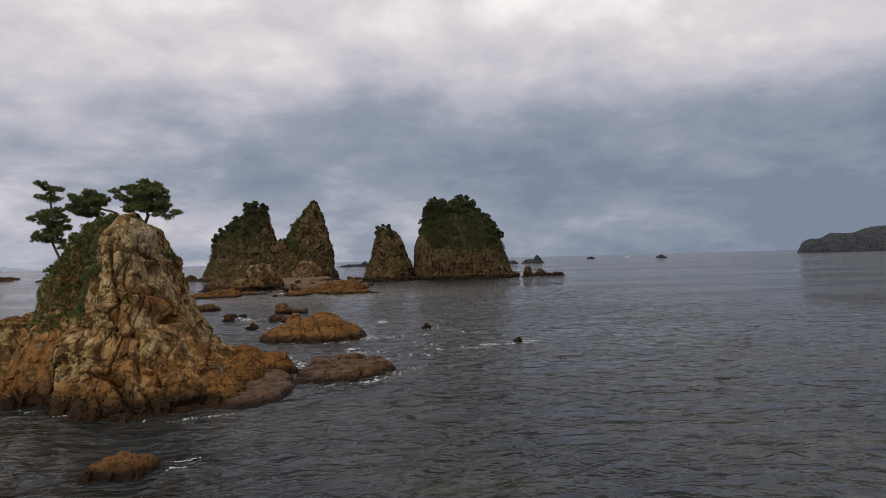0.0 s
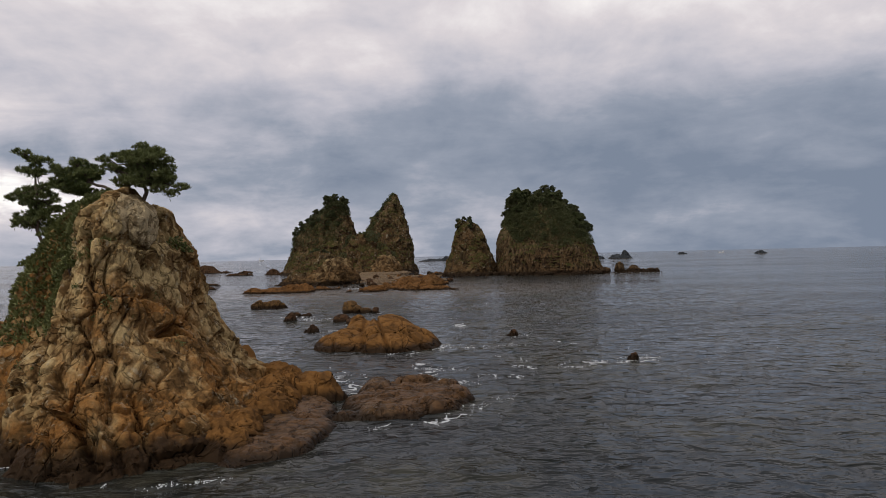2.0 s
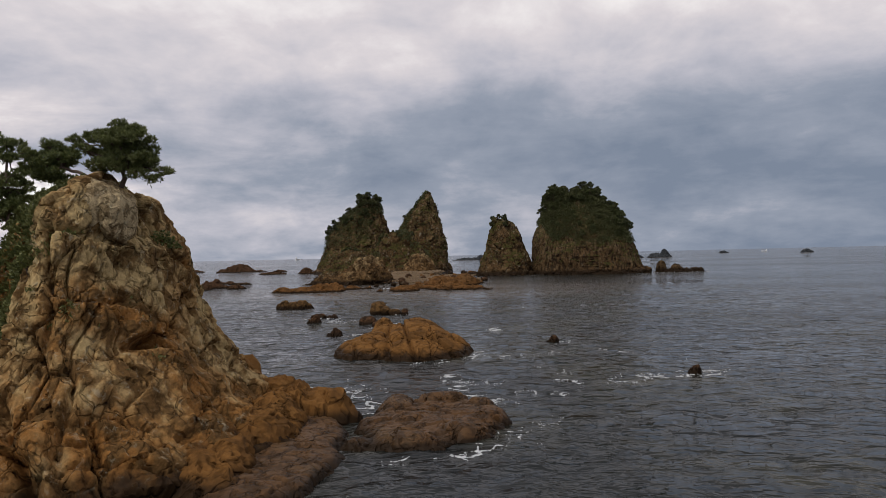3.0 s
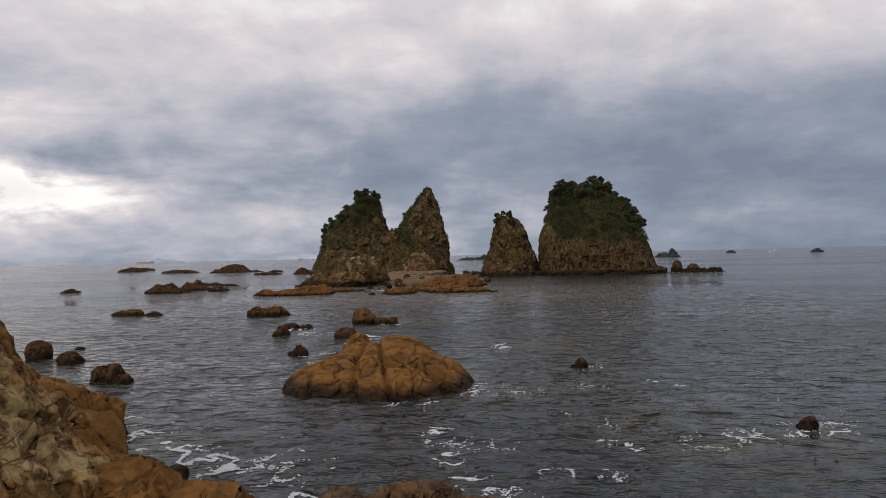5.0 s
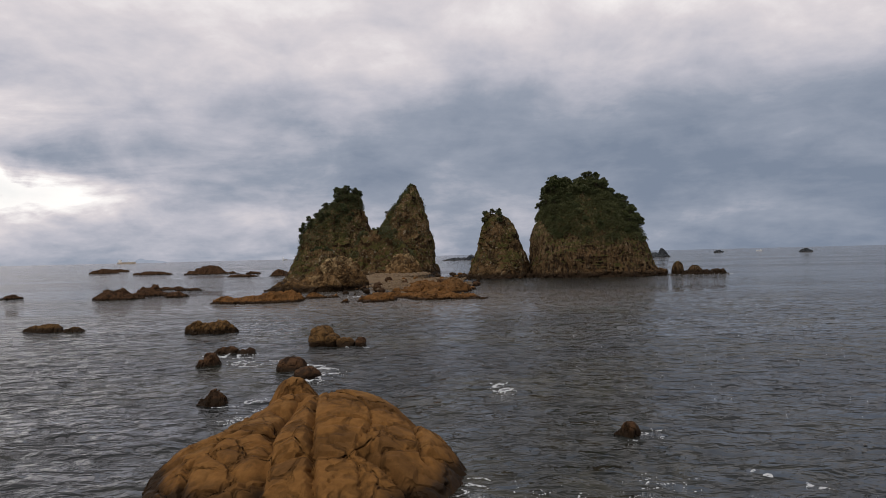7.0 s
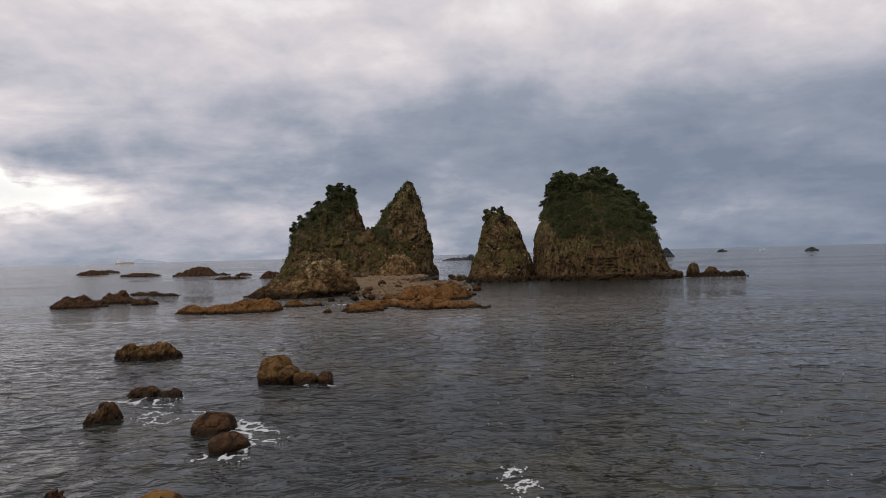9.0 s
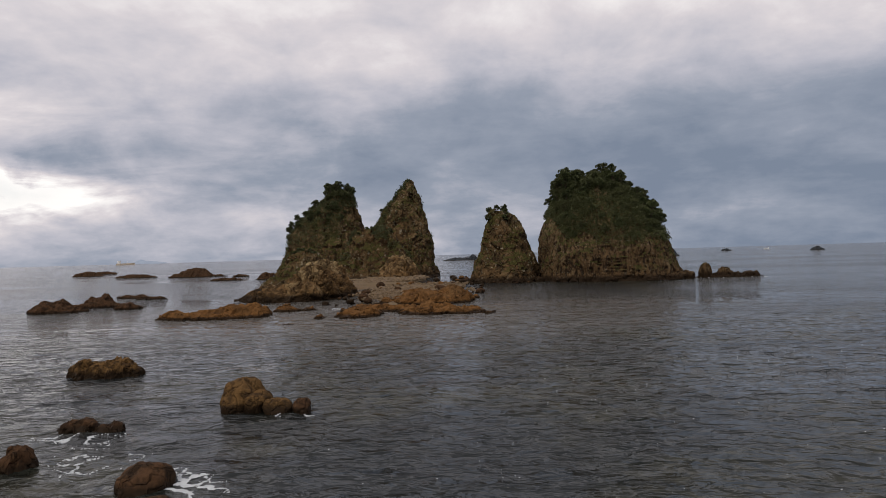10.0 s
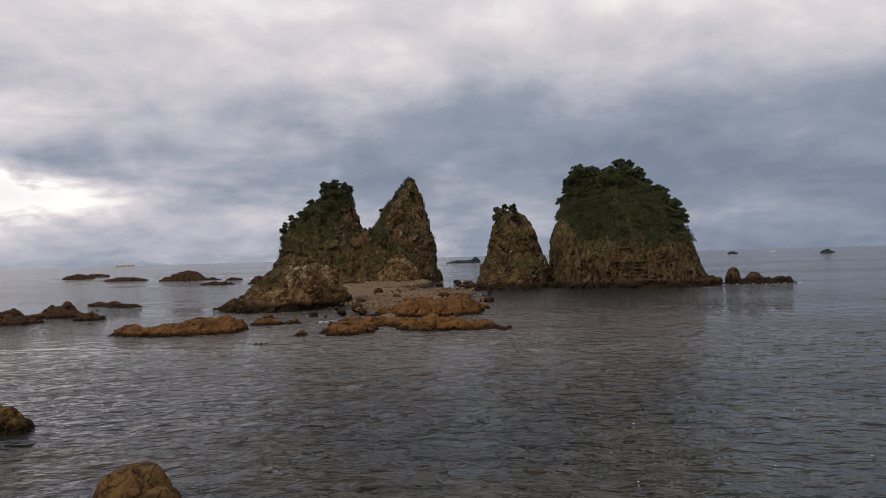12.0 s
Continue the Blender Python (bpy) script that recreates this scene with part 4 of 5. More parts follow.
spire_levels = [(-2, -72, -32, 398, 446), (2, -70, -33.2, 402, 444), (7, -68, -34.8, 406, 442), (14, -66, -34.8, 410, 440), (20, -64, -35.8, 413, 438), (27, -62.2, -37, 416, 436), (33, -58.8, -39, 418, 434), (39, -53.8, -41, 420, 431), (44, -50.0, -42.2, 422, 429), (47, -48.2, -43.2, 423.5, 427), (48.6, -46.6, -44.4, 424.5, 426)]
_, SV, SN = stand("spire", spire_levels, 0.7, 113, ROCK_FAR, "pointed brown rock spire", island, big=(1.3, 10), block=(0.65, 4.2, 0.9), crack=0.6, fine=(0.3, 1.8), shape=2.2)
saddle_levels = [(-2, -86, -37, 376, 424), (1, -84, -38.5, 380, 422), (5, -80, -40.5, 384, 420), (9, -76, -42.5, 387, 418), (13, -73, -45, 390, 416), (17, -71, -48.8, 393, 414), (20, -68.5, -52, 396, 411), (22.5, -66, -56.5, 399, 408), (23.6, -63.6, -60, 401, 405)]
_, DV, DN = stand("saddle", saddle_levels, 0.7, 115, ROCK_FAR, "scrubby rock slope below the peaks", island, big=(2.0, 9), block=(0.8, 4.2, 0.9), crack=0.6, fine=(0.3, 1.6))
stand("dome", [(-1, -56, -36.3, 372, 402), (3, -55, -37.4, 375, 400), (6.2, -53.5, -38.9, 379, 398), (8.8, -50.8, -40.8, 382, 395), (10.6, -47.8, -43.2, 385, 391)], 0.6, 117, ROCK_TAN, "rounded tan rock at the foot of the spire", island, big=(0.9, 5), block=(0.5, 2.6, 1.0), crack=0.6, fine=(0.3, 1.2))
stand("outcrop", [(-1, -74, -41.2, 261, 306), (0.4, -71.5, -41.8, 262.5, 304), (1.4, -66.5, -42.4, 264, 302), (2.6, -62.6, -43.2, 266, 300), (4.4, -59.4, -44.4, 268, 298), (6.2, -56.9, -45.8, 270.5, 295), (8.0, -54.9, -47.2, 273, 292), (9.6, -53.0, -49.0, 276, 289), (10.6, -51.8, -50.4, 279, 286)], 0.34, 119, ROCK_TAN, "jagged tan outcrop at the water's edge", island, big=(1.0, 4), block=(0.75, 4.0, 0.8), crack=0.5, fine=(0.14, 0.9), shape=2.0)
stand("crag", [(-1, -82, -52, 292, 332), (4, -76, -54, 298, 328), (8, -71.5, -56.4, 303, 324), (11.5, -69, -58.6, 307, 320), (13.4, -66.4, -61, 310, 316)], 0.5, 121, ROCK_FAR, "dark crag behind the outcrop", island, big=(0.8, 4), block=(0.5, 2.4, 0.8), crack=0.6, fine=(0.25, 1.0))
V, F = reef([(-27, 292, 15, 40, 1.0, 12, 4), (-20, 275, 12, 24, 0.7, 0, 4), (-55, 350, 26, 46, 1.6, 0, 3)], 0.8, 123, (0.25, 5), (0.1, 2.0, 1.0), 0.1, (0.12, 0.8))
mesh_object("beach", V, F, PEBBLE, island, "pale pebble beach", origin=(-38, 300, 0))
for lobes, sd in (([(-17.6, 253.5, 10.4, 6.5, 3.0, 3, -2.0), (-12.4, 254, 5.0, 5.5, 4.3, -8, -1.6), (-21.8, 253, 4.4, 4.2, 2.9, 0, -1.7)], 131), ([(-12.6, 227.0, 7.6, 4.2, 1.5, -4, -2.0), (-14.6, 228.0, 4.0, 3.2, 2.1, 0, -1.6), (-18.0, 227, 2.6, 2.6, 1.7, 0, -1.6)], 132), ([(-27.3, 222.6, 4.4, 3.2, 1.1, 0, -2.0), (-25.5, 223, 2.2, 2.0, 1.5, 0, -1.6)], 133), ([(-25.2, 233.5, 7.4, 3.4, 1.3, -2, -2.0), (-28.4, 234, 2.9, 2.4, 1.3, 0, -1.6), (-21.3, 233.5, 3.2, 2.3, 1.2, 0, -1.6)], 134)):
    low_rock("slab_rock", lobes, 0.2, sd, ROCK_SLAB, "tilted orange-brown slab of rock off the beach", "slabs off the beach", block=(0.34, 3.4, 1.0), crack=0.5, fine=(0.03, 0.7))

rng = np.random.default_rng(77)
bx = np.concatenate([rng.uniform(-42, -5, 6000), rng.uniform(-58, -30, 2400)])
by = np.concatenate([rng.uniform(246, 345, 6000), rng.uniform(336, 392, 2400)])
Vs, Fs = [], []
edge = value_noise(np.stack([bx / 4, by / 6, np.zeros(len(bx))], 1), 9) * 0.5
inside = np.minimum(((bx + 25) / 15) ** 2 + ((by - 290) / 41) ** 2, ((bx + 45) / 14) ** 2 + ((by - 362) / 30) ** 2) + edge < 1.0
for x, y in zip(bx[inside], by[inside]):
    r, n0, k = 0.12 + 0.42 * rng.random() ** 4, len(Vs), 6
    r = r * 1.6 if y > 345 else r
    z = (0.95 if x < -12 and 254 < y < 332 else 1.4 if y > 336 and x < -30 else 0.1) + 0.3 * r
    for h, w in ((-0.7, 1.0), (0.25, 0.95), (0.65, 0.5)):
        Vs += [(x + r * w * rng.uniform(0.75, 1.25) * math.cos(q * 1.047), y + r * w * rng.uniform(0.75, 1.25) * math.sin(q * 1.047), z + h * r) for q in range(k)]
    Fs += [[n0 + a * k + q, n0 + a * k + (q + 1) % k, n0 + (a + 1) * k + (q + 1) % k, n0 + (a + 1) * k + q] for a in (0, 1) for q in range(k)] + [[n0 + 2 * k + q for q in range(k)]]
tagged(mesh_object("shingle", Vs, Fs, STONES), "loose brown and grey stones on the pebble beach", "stones", kind="stuff")

# boulders strewn over the beach and between the island and the pinnacle
rb = random.Random(5)
stone, sv = [], []
for k in range(5):
    stone.append(boulder("beach_boulder", (0, 0, 0), (1.0, 0.8, 0.65), 140 + k, (ROCK_TAN, ROCK_DARK, ROCK_SLAB, ROCK_TAN, ROCK_DARK)[k], cell=0.34, blocky=0.08))
    tagged(stone[-1], "weathered boulder lying on the beach", "rock", "beach boulders")
spots = []
for k in range(150):
    x, y = rb.uniform(-42, -6), rb.uniform(246, 345)
    if k % 3 == 0:
        x, y = rb.uniform(-34, 12), rb.uniform(330, 425)
    if k % 7 == 0:
        x, y = rb.uniform(-36, -4), rb.uniform(226, 245)
    spots.append((x, y, 0.3 + (0.5 if y < 246 else 1.2) * rb.random() ** 2.5))
for k, (x, y, r) in enumerate(spots):
    m = Matrix.LocRotScale((x, y, (0.9 if 255 < y < 330 and x < -12 else 0.1) + 0.2 * r), Euler((0, 0, rb.uniform(0, 6.28))), (r, r, r))
    ob = copy_thing(stone[k % 5], m)
    ob.scale = (r, r, r)
for k, s in enumerate(stone):
    s.location = (-36 + 4 * k, 252 + k, 0.7)

# ---- pinnacle and the wooded stack ----
pin_levels = [(-1.5, -13.6, 14.4, 334, 368), (0, -12.8, 13.6, 336, 366), (2, -12.0, 13.0, 337, 365), (6, -11.0, 12.0, 339, 363), (11, -9.1, 10.4, 342, 360), (17, -7.4, 8.2, 344.5, 357), (20.5, -6.4, 7.2, 346, 355), (23, -5.6, 6.2, 347, 354), (24.6, -5.0, 4.6, 348, 353), (26, -4.4, 0.6, 349, 352), (26.8, -3.7, -1.2, 350, 351.4)]
pinnacle, NV, NN = stand("rock_pinnacle", pin_levels, 0.5, 151, ROCK_FAR, "tapering brown rock pinnacle with a few small pines on top", big=(0.7, 6), block=(0.5, 3.4, 0.8), crack=0.6, fine=(0.2, 1.3), shape=2.4)
for k, (x, y, r) in enumerate([(-12.6, 343.0, 1.7), (-9.0, 337.6, 1.4), (12.4, 341.0, 1.6), (4.0, 335.4, 1.3), (-15.6, 345.0, 1.1)]):
    boulder("foot_rock", (x, y, 0.4), (r * 1.3, r, r * 0.85), 520 + k, ROCK_CLIFF, pinnacle, cell=0.4, blocky=0.12)
big_levels = [(-2, 12.6, 68.4, 327, 392), (0.5, 13.1, 66.0, 329, 391), (3, 13.4, 64.2, 330, 390), (8, 13.7, 61.6, 331, 389), (12.5, 14.1, 60.6, 332, 388), (16, 14.8, 58.6, 334, 386), (20, 16.4, 56.2, 336.5, 384), (25, 18.4, 53.2, 340, 381), (29, 20.4, 49.8, 344, 377), (33, 22.2, 46.8, 348, 373), (36.6, 24.6, 43, 352, 369), (38.4, 28, 39, 356, 364)]
wooded, BV, BN = stand("wooded_island", big_levels, 0.55, 153, ROCK_CLIFF, "broad steep rock stack thickly wooded above bare cliffs", big=(1.0, 9), block=(0.34, 1.9, 0.4), crack=0.7, fine=(0.3, 1.4), shape=2.7)
for k, (x, y, r) in enumerate([(62.4, 336.0, 2.2), (63.6, 342.0, 2.0), (58.0, 333.0, 2.0), (64.6, 350.0, 1.6), (50.0, 330.5, 1.7), (20.0, 334.0, 1.8), (36.0, 329.5, 1.5)]):
    boulder("foot_rock", (x, y, 0.5), (r * 1.3, r, r * 0.9), 500 + k, ROCK_CLIFF, wooded, cell=0.4, blocky=0.12)
low_rock("reef_rock", [(77.8, 342, 12.5, 3.0, 1.3, 0, 4), (70.8, 342, 2.3, 2.2, 5.2, 0, 5), (77.5, 342, 3.4, 2.4, 3.2, 0, 3), (86, 342, 4.0, 2.4, 1.9, 0, 3)], 0.25, 155, ROCK_CLIFF, "low rugged rock reef with a square block beside the wooded stack", "reef rocks", block=(0.3, 1.6, 1.0), crack=0.4)

# ---- woods on the islands ----


def wood_tree(seed, height, spread, leaf=0.2, count=900):
    """A wind-shaped evergreen: trunk, forked limbs, a broken crown of leaf clumps."""
    rnd, rng = random.Random(seed), np.random.default_rng(seed)
    root = new("evergreen_tree")
    bm = bmesh.new()
    top = Vector((rnd.uniform(-0.5, 0.5), rnd.uniform(-0.5, 0.5), height * 0.7))
    pts = bend((0, 0, -0.6), top, 0.0, rnd, 6)
    tube(bm, pts, 0.16, 0.06, 6)
    part("trunk", bm, BARK, root)
    cs, us = [], []
    n = 9
    bm = bmesh.new()
    for k in range(n):
        a = k * 2.4 + rnd.random()
        h = height * (0.42 + 0.5 * k / n)
        r = spread * (0.75 - 0.5 * k / n) * rnd.uniform(0.6, 1.15)
        c = Vector((r * math.cos(a), r * math.sin(a), h + rnd.uniform(-0.2, 0.3)))
        tube(bm, bend(pts[min(5, 2 + k // 3)], c, 0.1, rnd, 4), 0.06, 0.025, 4)
        rr = spread * rnd.uniform(0.22, 0.4)
        m = count // n
        d = rng.normal(0, 1, (m, 3))
        d /= np.linalg.norm(d, axis=1, keepdims=True)
        cs.append(np.array(c) + d * (rng.uniform(0.2, 1, m) ** 0.6)[:, None] * np.array([rr, rr, rr * 0.55]))
        us.append(d + np.array([0, 0, 0.6]))
    part("limbs", bm, BARK, root)
    Vt, Ft = tufts(np.vstack(cs), np.vstack(us), leaf * 1.5, 3, rng, 0.3)
    ob = mesh_object("crown", Vt, Ft, LEAVES, smooth=False)
    ob.parent = root
    return root


tree_kinds = [wood_tree(200 + k, h, s) for k, (h, s) in enumerate([(3.6, 1.9), (4.4, 2.0), (3.2, 2.2), (2.6, 1.7), (5.0, 1.8), (4.0, 2.4)])]


def plant(Vp, Np, keep, count, seed, label, group, low, high, sink=0.3, gap=1.3):
    """Copies of the trees spread over the part of a rock's skin for which keep() holds."""
    rng = np.random.default_rng(seed)
    ok = np.flatnonzero(keep(Vp, Np))
    rng.shuffle(ok)
    put = []
    for i in ok:
        if len(put) >= count:
            break
        p = Vp[i]
        if any((p[0] - q[0]) ** 2 + (p[1] - q[1]) ** 2 + (p[2] - q[2]) ** 2 < gap * gap for q in put):
            continue
        put.append(p)
        s = rng.uniform(low, high)
        tilt = Vector((Np[i][0], Np[i][1], 0)) * 0.35
        q = Vector((tilt.x, tilt.y, 1)).to_track_quat("Z", "Y") @ Euler((0, 0, rng.uniform(0, 6.28))).to_quaternion()
        src = tree_kinds[int(rng.integers(len(tree_kinds)))]
        ob = copy_thing(src, Matrix.LocRotScale(Vector(p) - Vector(Np[i]) * sink, q, None))
        ob.scale = (s, s, s)
        tagged(ob, label, "tree", group)
    return put


def patchy(p, s, size):
    return value_noise(p / size, s)


def wooded_zone(p, n):
    return (p[:, 2] > 14.5 + 3.0 * patchy(p, 3, 7)) & (n[:, 1] < 0.75) & (p[:, 2] > 11 + np.maximum(0, 24 - p[:, 0]) * 2.2)


def peak_zone(p, n):
    return (n[:, 1] < 0.6) & (((p[:, 0] < -78) & (p[:, 2] > 20 + 5 * patchy(p, 5, 9))) | (p[:, 2] > 38))


plant(BV, BN, lambda p, n: wooded_zone(p, n) & (p[:, 2] > 33), 26, 300, "dark green wind-clipped evergreen on the wooded island's crest", "woods on the wooded island", 0.9, 1.5, 0.3, 3.2)
plant(BV, BN, wooded_zone, 150, 301, "dark green wind-clipped evergreen on the wooded island", "woods on the wooded island", 0.6, 1.05, 0.9, 2.2)
plant(BV, BN, lambda p, n: (p[:, 2] > 17) & (n[:, 0] > 0.55) & (n[:, 1] < 0.4), 24, 311, "dark evergreen standing out from the wooded island's edge", "woods on the wooded island", 1.1, 1.9, -0.3, 3.4)
plant(BV, BN, lambda p, n: (p[:, 2] > 27) & (n[:, 0] < -0.5) & (n[:, 1] < 0.4), 14, 313, "dark evergreen standing out from the wooded island's edge", "woods on the wooded island", 1.0, 1.6, -0.3, 3.2)
plant(PV, PN, lambda p, n: (n[:, 1] < 0.5) & (n[:, 0] < -0.35) & (p[:, 2] > 22), 20, 315, "dark tree standing on the island's ridge", "scrub on the island", 0.9, 1.6, 0.0, 3.2)
plant(PV, PN, lambda p, n: p[:, 2] > 41, 5, 317, "dark tree standing on the island's top", "scrub on the island", 1.0, 1.5, 0.2, 2.2)
plant(PV, PN, peak_zone, 40, 303, "dark green scrub tree on the island's peak", "scrub on the island", 0.5, 1.25, 0.4, 2.6)
plant(SV, SN, lambda p, n: (n[:, 1] < 0.7) & (n[:, 0] < -0.35) & (p[:, 2] > 24), 18, 305, "dark green scrub on the spire's edge", "scrub on the island", 0.35, 0.6, 0.3, 1.8)
plant(DV, DN, lambda p, n: (n[:, 1] < 0.6) & (p[:, 2] > 16) & (patchy(p, 8, 6) > -0.1), 22, 307, "dark green scrub on the saddle between the peaks", "scrub on the island", 0.4, 0.75, 0.3, 1.6)
plant(NV, NN, lambda p, n: p[:, 2] > 22.6, 9, 309, "small pine on top of the pinnacle", "pines on the pinnacle", 0.6, 1.05, 0.5, 1.5)


def undergrowth(Vp, Np, keep, count, seed, label, leaf, lift):
    """Low scrub that covers a rock's skin, too dense to count."""
    rng = np.random.default_rng(seed)
    ok = np.flatnonzero(keep(Vp, Np))
    i = ok[rng.integers(0, len(ok), count)]
    up = Np[i] + np.array([0, 0, 0.7])
    hump = np.clip(fbm(Vp[i] / 3.4, 2, seed) * 1.3 + 0.5, 0, 1.7)
    c = Vp[i] + rng.normal(0, 0.35, (count, 3)) + Np[i] * (lift * hump * rng.uniform(0.5, 1, count))[:, None]
    Vt, Ft = tufts(c, up, leaf, 3, rng, 0.3)
    tagged(mesh_object("undergrowth", Vt, Ft, LEAVES, smooth=False), label, "scrub", kind="stuff")


undergrowth(BV, BN, wooded_zone, 70000, 321, "dense dark green evergreen scrub covering the wooded island", 0.42, 1.3)
undergrowth(PV, PN, lambda p, n: (n[:, 1] < 0.5) & (((p[:, 0] < -80) & (p[:, 2] > 18 + 6 * patchy(p, 5, 9))) | (p[:, 2] > 36) | ((p[:, 2] > 8) & (p[:, 0] < -86) & (patchy(p, 9, 6) > 0.1))), 12000, 323, "dark green scrub clinging to the island's peak", 0.48, 0.7)
undergrowth(SV, SN, lambda p, n: (n[:, 1] < 0.5) & (p[:, 2] > 10) & ((n[:, 0] < -0.42) | (patchy(p, 9, 4) > 0.55)), 5200, 325, "dark scrub in the clefts of the spire", 0.42, 0.4)
undergrowth(DV, DN, lambda p, n: (n[:, 1] < 0.6) & (p[:, 2] > 9) & (patchy(p, 8, 5) > 0.25), 4500, 327, "dark scrub on the saddle", 0.45, 0.9)
for k, src in enumerate(tree_kinds):
    src.location = (-67.6 + 1.3 * k, 309.5, 12.2 - 0.5 * abs(k - 2))
    src.scale = (0.62, 0.62, 0.62)
    tagged(src, "low dark scrub on the crag behind the outcrop", "tree", "scrub on the island")

# ---- distance ----
for n, (x, y, w, d, h) in enumerate([(-62, 1100, 24, 12, 4.0), (-44, 1102, 7, 8, 8.5), (164, 900, 14, 8, 4.5), (196, 905, 16, 8, 5), (203, 905, 7, 6, 10), (446, 1440, 8, 8, 5), (490, 1160, 9, 7, 6.5)]):
    low_rock("skerry", [(x, y, w, d, h, 0, 2.0), (x + 0.3 * w, y, 0.4 * w, d, h * 0.7, 0, 2)], 1.2, 160 + n, ROCK_HAZED, "low dark skerry near the horizon", "skerries", big=(1.0, 8), block=(0.8, 5, 1.0), crack=0.6, fine=(0.3, 2))
low_rock("headland", [(1120, 1520, 120, 60, 46, 0, 3.5), (1030, 1510, 44, 30, 32, 0, 3), (1250, 1560, 130, 80, 62, 0, 2.6)], 5.0, 171, ROCK_HAZED, "dark wooded headland across the bay", "", big=(2.2, 40), block=(1, 14, 1.0), crack=0.6, fine=(1.0, 6))
low_rock("distant_island", [(-2410, 4300, 90, 60, 20, 0, 2), (-2450, 4310, 50, 50, 28, 0, 1.8), (-2330, 4300, 70, 50, 10, 0, 2)], 14.0, 173, HAZED_HILL, "hazy blue island on the horizon", "", big=(5, 60), block=(0, 14, 1.0), crack=0, fine=(1.5, 20))


def ship(at, length, height, beam, turn, label, mat):
    root = new("ship")
    root.location, root.rotation_euler = at, (0, 0, radians(turn))
    tagged(root, label, "ship", "ships on the horizon")
    bm = bmesh.new()
    st = [(-0.5, 0.75), (-0.3, 1.0), (0.3, 1.0), (0.42, 0.7), (0.5, 0.05)]
    rings = []
    for u, w in st:
        rings.append([bm.verts.new((u * length, s * beam / 2 * w * f, z)) for s, f, z in ((-1, 1, height * (1 + 0.3 * max(0, u))), (-1, 0.7, -1), (1, 0.7, -1), (1, 1, height * (1 + 0.3 * max(0, u))))])
    for a, b in zip(rings, rings[1:]):
        for k in range(4):
            bm.faces.new((a[k], b[k], b[(k + 1) % 4], a[(k + 1) % 4]))
    bm.faces.new(rings[0])
    bm.faces.new(rings[-1][::-1])
    bmesh.ops.recalc_face_normals(bm, faces=bm.faces)
    part("hull", bm, mat, root)
    for nm, (u, l, h) in (("superstructure", (-0.36, 0.14, 2.6)), ("mast", (0.1, 0.012, 2.2))):
        bm = bmesh.new()
        bmesh.ops.create_cube(bm, size=1, matrix=Matrix.Translation((u * length, 0, height * (1 + (h - 1) / 2))) @ Matrix.Diagonal((l * length, beam * (0.7 if l > 0.1 else 0.05), height * (h - 1), 1)))
        bmesh.ops.bevel(bm, geom=bm.edges[:], offset=0.15, segments=1, affect="EDGES")
        part(nm, bm, WHITE, root)


ship((-1765, 3000, 0), 84, 8, 14, 8, "pale orange and white cargo ship on the horizon", HULL)
ship((-925, 2800, 0), 22, 5, 7, 40, "small white vessel on the horizon", WHITE)
ship((611, 1660, 0), 12, 1.6, 3, 170, "small white fishing boat far out", WHITE)

# ---- foam ----


def foam(name, runs, seed, label, mat=FOAM, kind="foam"):
    """Lacy white water: flat flakes kept along a net of thin lines, over short runs (x, y, x, y, spread, count, size)."""
    rng = np.random.default_rng(seed)
    Vf, Ff, base = [], [], 0
    for x0, y0, x1, y1, spread, count, size in runs:
        n = count * 9
        t = rng.random(n)
        c = np.stack([x0 + (x1 - x0) * t, y0 + (y1 - y0) * t], 1) + rng.normal(0, spread, (n, 2))
        k = 0.16 / size
        q = np.stack([c[:, 0] * 0.8 * k, c[:, 1] * 0.8 * k, np.full(n, 3.7)], 1)
        net = np.abs(fbm(q, 3, seed))
        far = np.abs((c - np.stack([x0 + (x1 - x0) * t, y0 + (y1 - y0) * t], 1))).max(1) / spread
        c = c[net < 0.10 * np.exp(-0.45 * far) + 0.008]
        m, sides = len(c), 7
        a = rng.uniform(0, math.pi, m)
        w = np.linspace(0, 2 * math.pi, sides, endpoint=False)
        r = (size * 0.46 * rng.uniform(0.25, 1.0, m))[:, None] * rng.uniform(0.5, 1.2, (m, sides))
        st = rng.uniform(1.0, 1.9, m)[:, None]
        u, v = r * np.cos(w) * st, r * np.sin(w) / st
        X = c[:, :1] + u * np.cos(a)[:, None] - v * np.sin(a)[:, None]
        Y = c[:, 1:] + u * np.sin(a)[:, None] + v * np.cos(a)[:, None]
        Z = (ripple(X.ravel(), Y.ravel()) * calm(X.ravel(), Y.ravel())).reshape(m, sides) + 0.012
        Zc = Z.max(1) + 0.03 * min(1.0, size / 0.16)
        for q in range(m):
            Vf.append((c[q, 0], c[q, 1], Zc[q]))
            Vf += list(zip(X[q], Y[q], Z[q]))
            Ff += [[base, base + 1 + e, base + 1 + (e + 1) % sides] for e in range(sides)]
            base += sides + 1
    tagged(mesh_object(name, Vf, Ff, mat, sharp=0), label, kind, kind="stuff")


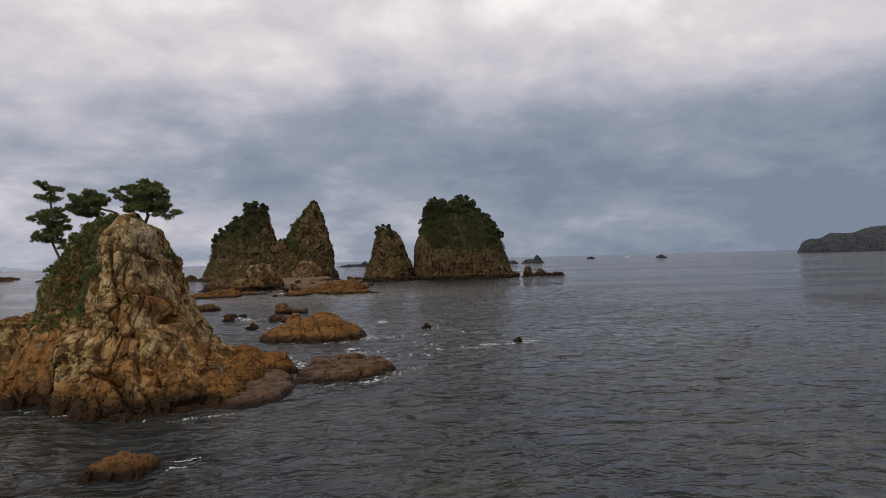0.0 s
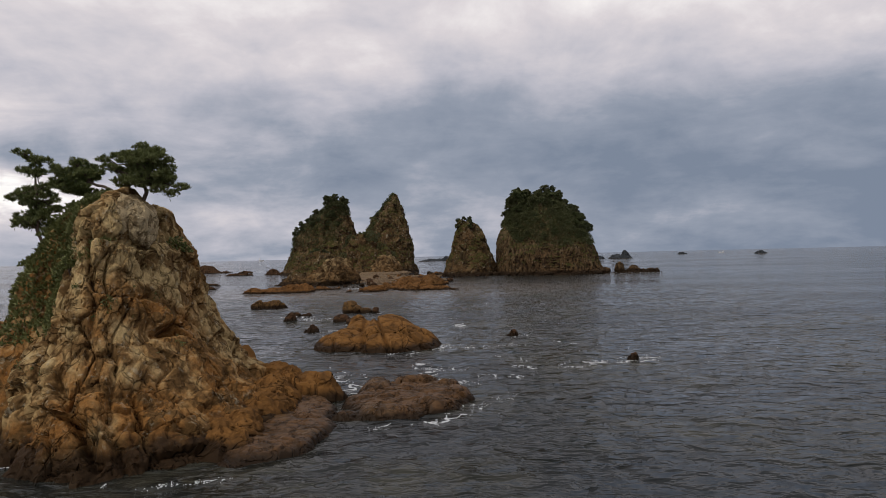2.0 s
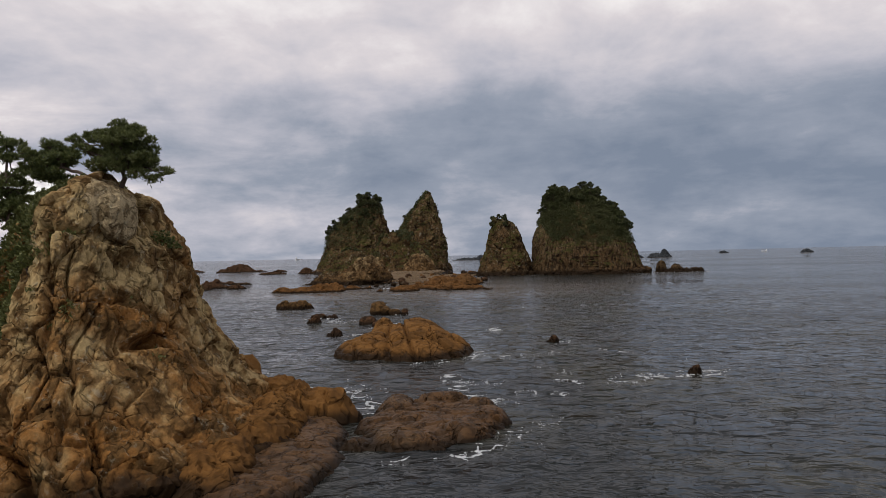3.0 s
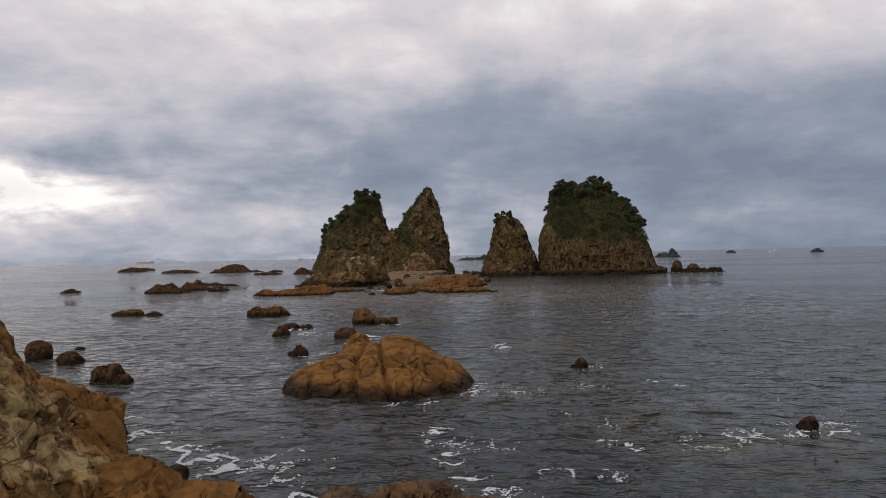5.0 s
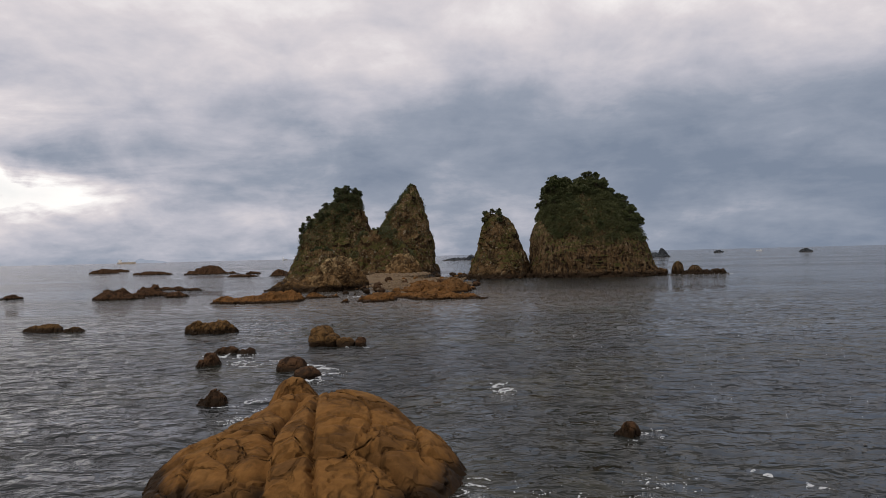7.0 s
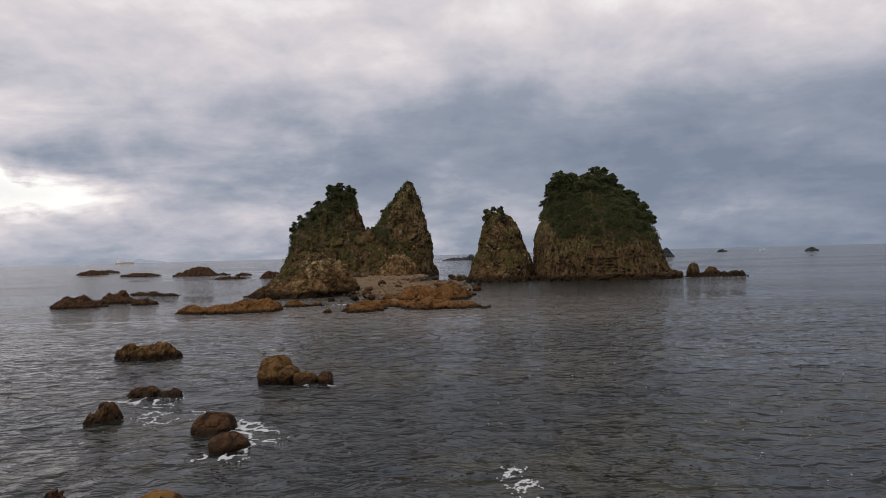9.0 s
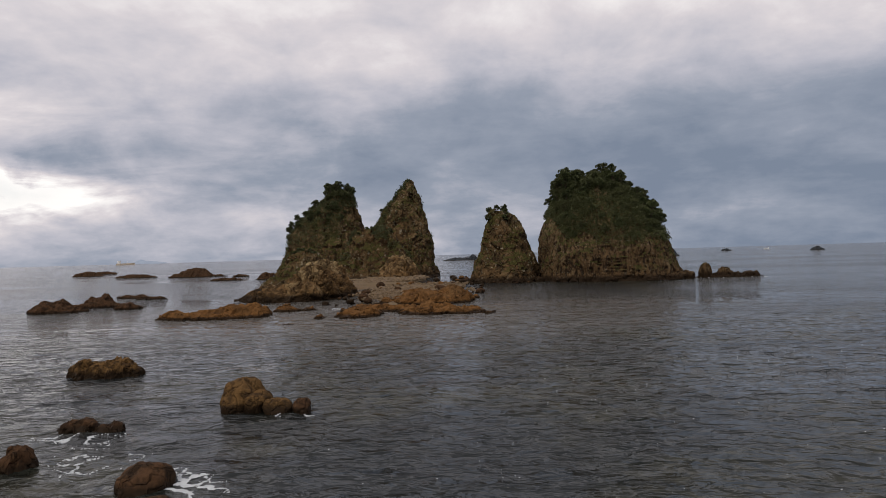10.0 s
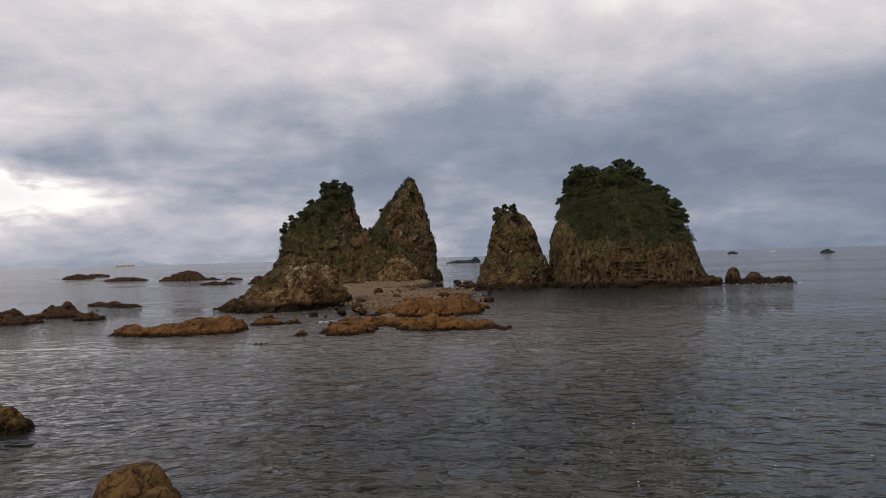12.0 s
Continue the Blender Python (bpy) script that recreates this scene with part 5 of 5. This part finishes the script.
foam("foam", [(0.4, 73.4, 2.6, 78.0, 0.35, 230, 0.16), (-3.6, 72.4, 0.2, 73.4, 0.3, 170, 0.15), (-8.6, 86.4, -6.4, 82.4, 0.5, 320, 0.2), (-12.4, 87.9, -8.4, 86.2, 0.6, 320, 0.22), (2.5, 77, 5, 81, 0.9, 60, 0.12)], 401, "lacy white foam round the flat reef")
foam("foam", [(-20.4, 94.6, -15.4, 90.6, 0.7, 520, 0.24), (-15.4, 90.6, -9.8, 86.8, 0.7, 540, 0.24), (-12, 91, -8, 89, 1.0, 120, 0.2), (-24.5, 99.5, -21.5, 96, 0.6, 200, 0.2)], 402, "white foam breaking behind the stack")
foam("foam", [(-9.4, 52.4, -8.2, 53.0, 0.4, 130, 0.13)], 409, "thin white foam beside the low rock before the stack")
foam("foam", [(-24.5, 67.6, -19, 64.6, 0.35, 150, 0.16), (-16.4, 62.8, -14.8, 62.9, 0.25, 110, 0.14), (-13, 63.0, -9, 63.8, 0.25, 50, 0.12), (-31, 74, -26, 69, 0.6, 90, 0.15)], 403, "thin white foam along the foot of the stack")
foam("foam", [(-1.7, 103.8, -0.6, 108.8, 0.3, 280, 0.13), (-0.8, 105, 1.5, 107, 0.7, 60, 0.1), (-7, 101.4, -3.0, 102.6, 0.3, 90, 0.13), (-19.8, 122.2, -17.2, 124.2, 0.4, 170, 0.15), (-17.2, 118, -15.8, 121.5, 0.5, 90, 0.14)], 404, "white foam washing round the domed rock")
foam("foam", [(10.6, 92.8, 17.2, 96.2, 0.7, 460, 0.13), (16.8, 95.4, 19.2, 95.8, 0.4, 260, 0.16), (18.9, 96.6, 20.2, 98.6, 0.5, 90, 0.14)], 405, "white foam trailing from the small rock")
foam("foam", [(7.9, 114.6, 9.2, 116, 0.5, 90, 0.13), (5.5, 106, 8, 108.6, 0.7, 60, 0.11), (1.6, 105, 3.2, 105.6, 0.4, 90, 0.13), (6, 97, 7.6, 97.6, 0.4, 60, 0.12), (-2.9, 96.0, -1.6, 90.2, 0.35, 240, 0.18), (-1.6, 90.2, 0.4, 85.4, 0.4, 200, 0.18), (-2.0, 93.6, 1.7, 92.6, 0.5, 90, 0.14), (2.0, 88.6, 6.4, 88.2, 0.4, 110, 0.15), (-0.6, 87.5, 2.8, 84.6, 0.5, 80, 0.14), (3.8, 99.6, 4.8, 99.0, 0.3, 110, 0.15), (6.2, 93.4, 7.4, 92.4, 0.3, 210, 0.18), (-0.2, 129.6, 0.8, 126.6, 0.4, 120, 0.16), (11.9, 109.2, 13.7, 107.2, 0.25, 160, 0.15)], 406, "broken white wave foam on dark water")
foam("foam", [(-17.2, 137.9, -16.6, 134.4, 0.5, 460, 0.22), (-17.6, 131.2, -15.0, 131.2, 0.4, 230, 0.18), (-15.2, 134.8, -14.4, 132.6, 0.5, 260, 0.2), (-20.4, 138.6, -17.4, 138.6, 0.4, 180, 0.18), (-26.6, 142.6, -23.6, 138.6, 0.6, 260, 0.17), (-30.4, 144.9, -26.4, 144.6, 0.7, 340, 0.18), (-16.9, 150.9, -15.0, 150.8, 0.3, 170, 0.17), (-15.9, 136.6, -14.8, 136.4, 0.35, 120, 0.17), (-23.4, 141.4, -22.0, 141.2, 0.4, 120, 0.17)], 407, "white foam washing round the low boulders")
foam("foam", [(-38, 240, -30, 243, 1.2, 110, 0.3), (-240, 546, -200, 560, 4, 120, 1.2), (-190, 560, -120, 570, 6, 160, 1.3), (66, 338.6, 91, 338.8, 0.5, 160, 0.35), (-420, 735, -380, 745, 4, 60, 1.2), (-330, 660, -250, 590, 6, 90, 1.2)], 408, "thin white surf round the outer reefs")
foam("foam", [(10, 120, 34, 150, 7.0, 60, 0.12), (4, 150, 40, 175, 8.0, 50, 0.14), (-8, 130, 8, 150, 6.0, 30, 0.11), (14, 95, 24, 112, 5.0, 40, 0.1)], 410, "scattered white foam flecks drifting on the water")
foam("seaweed", [(8, 92, 26, 118, 5.0, 90, 0.26), (12, 120, 40, 150, 7.0, 80, 0.3), (20, 150, 60, 190, 9.0, 70, 0.36), (0, 118, 12, 132, 4.0, 40, 0.24), (6, 70, 20, 88, 4.0, 70, 0.22)], 411, "dark brown seaweed lying just at the surface", WEED, "seaweed")
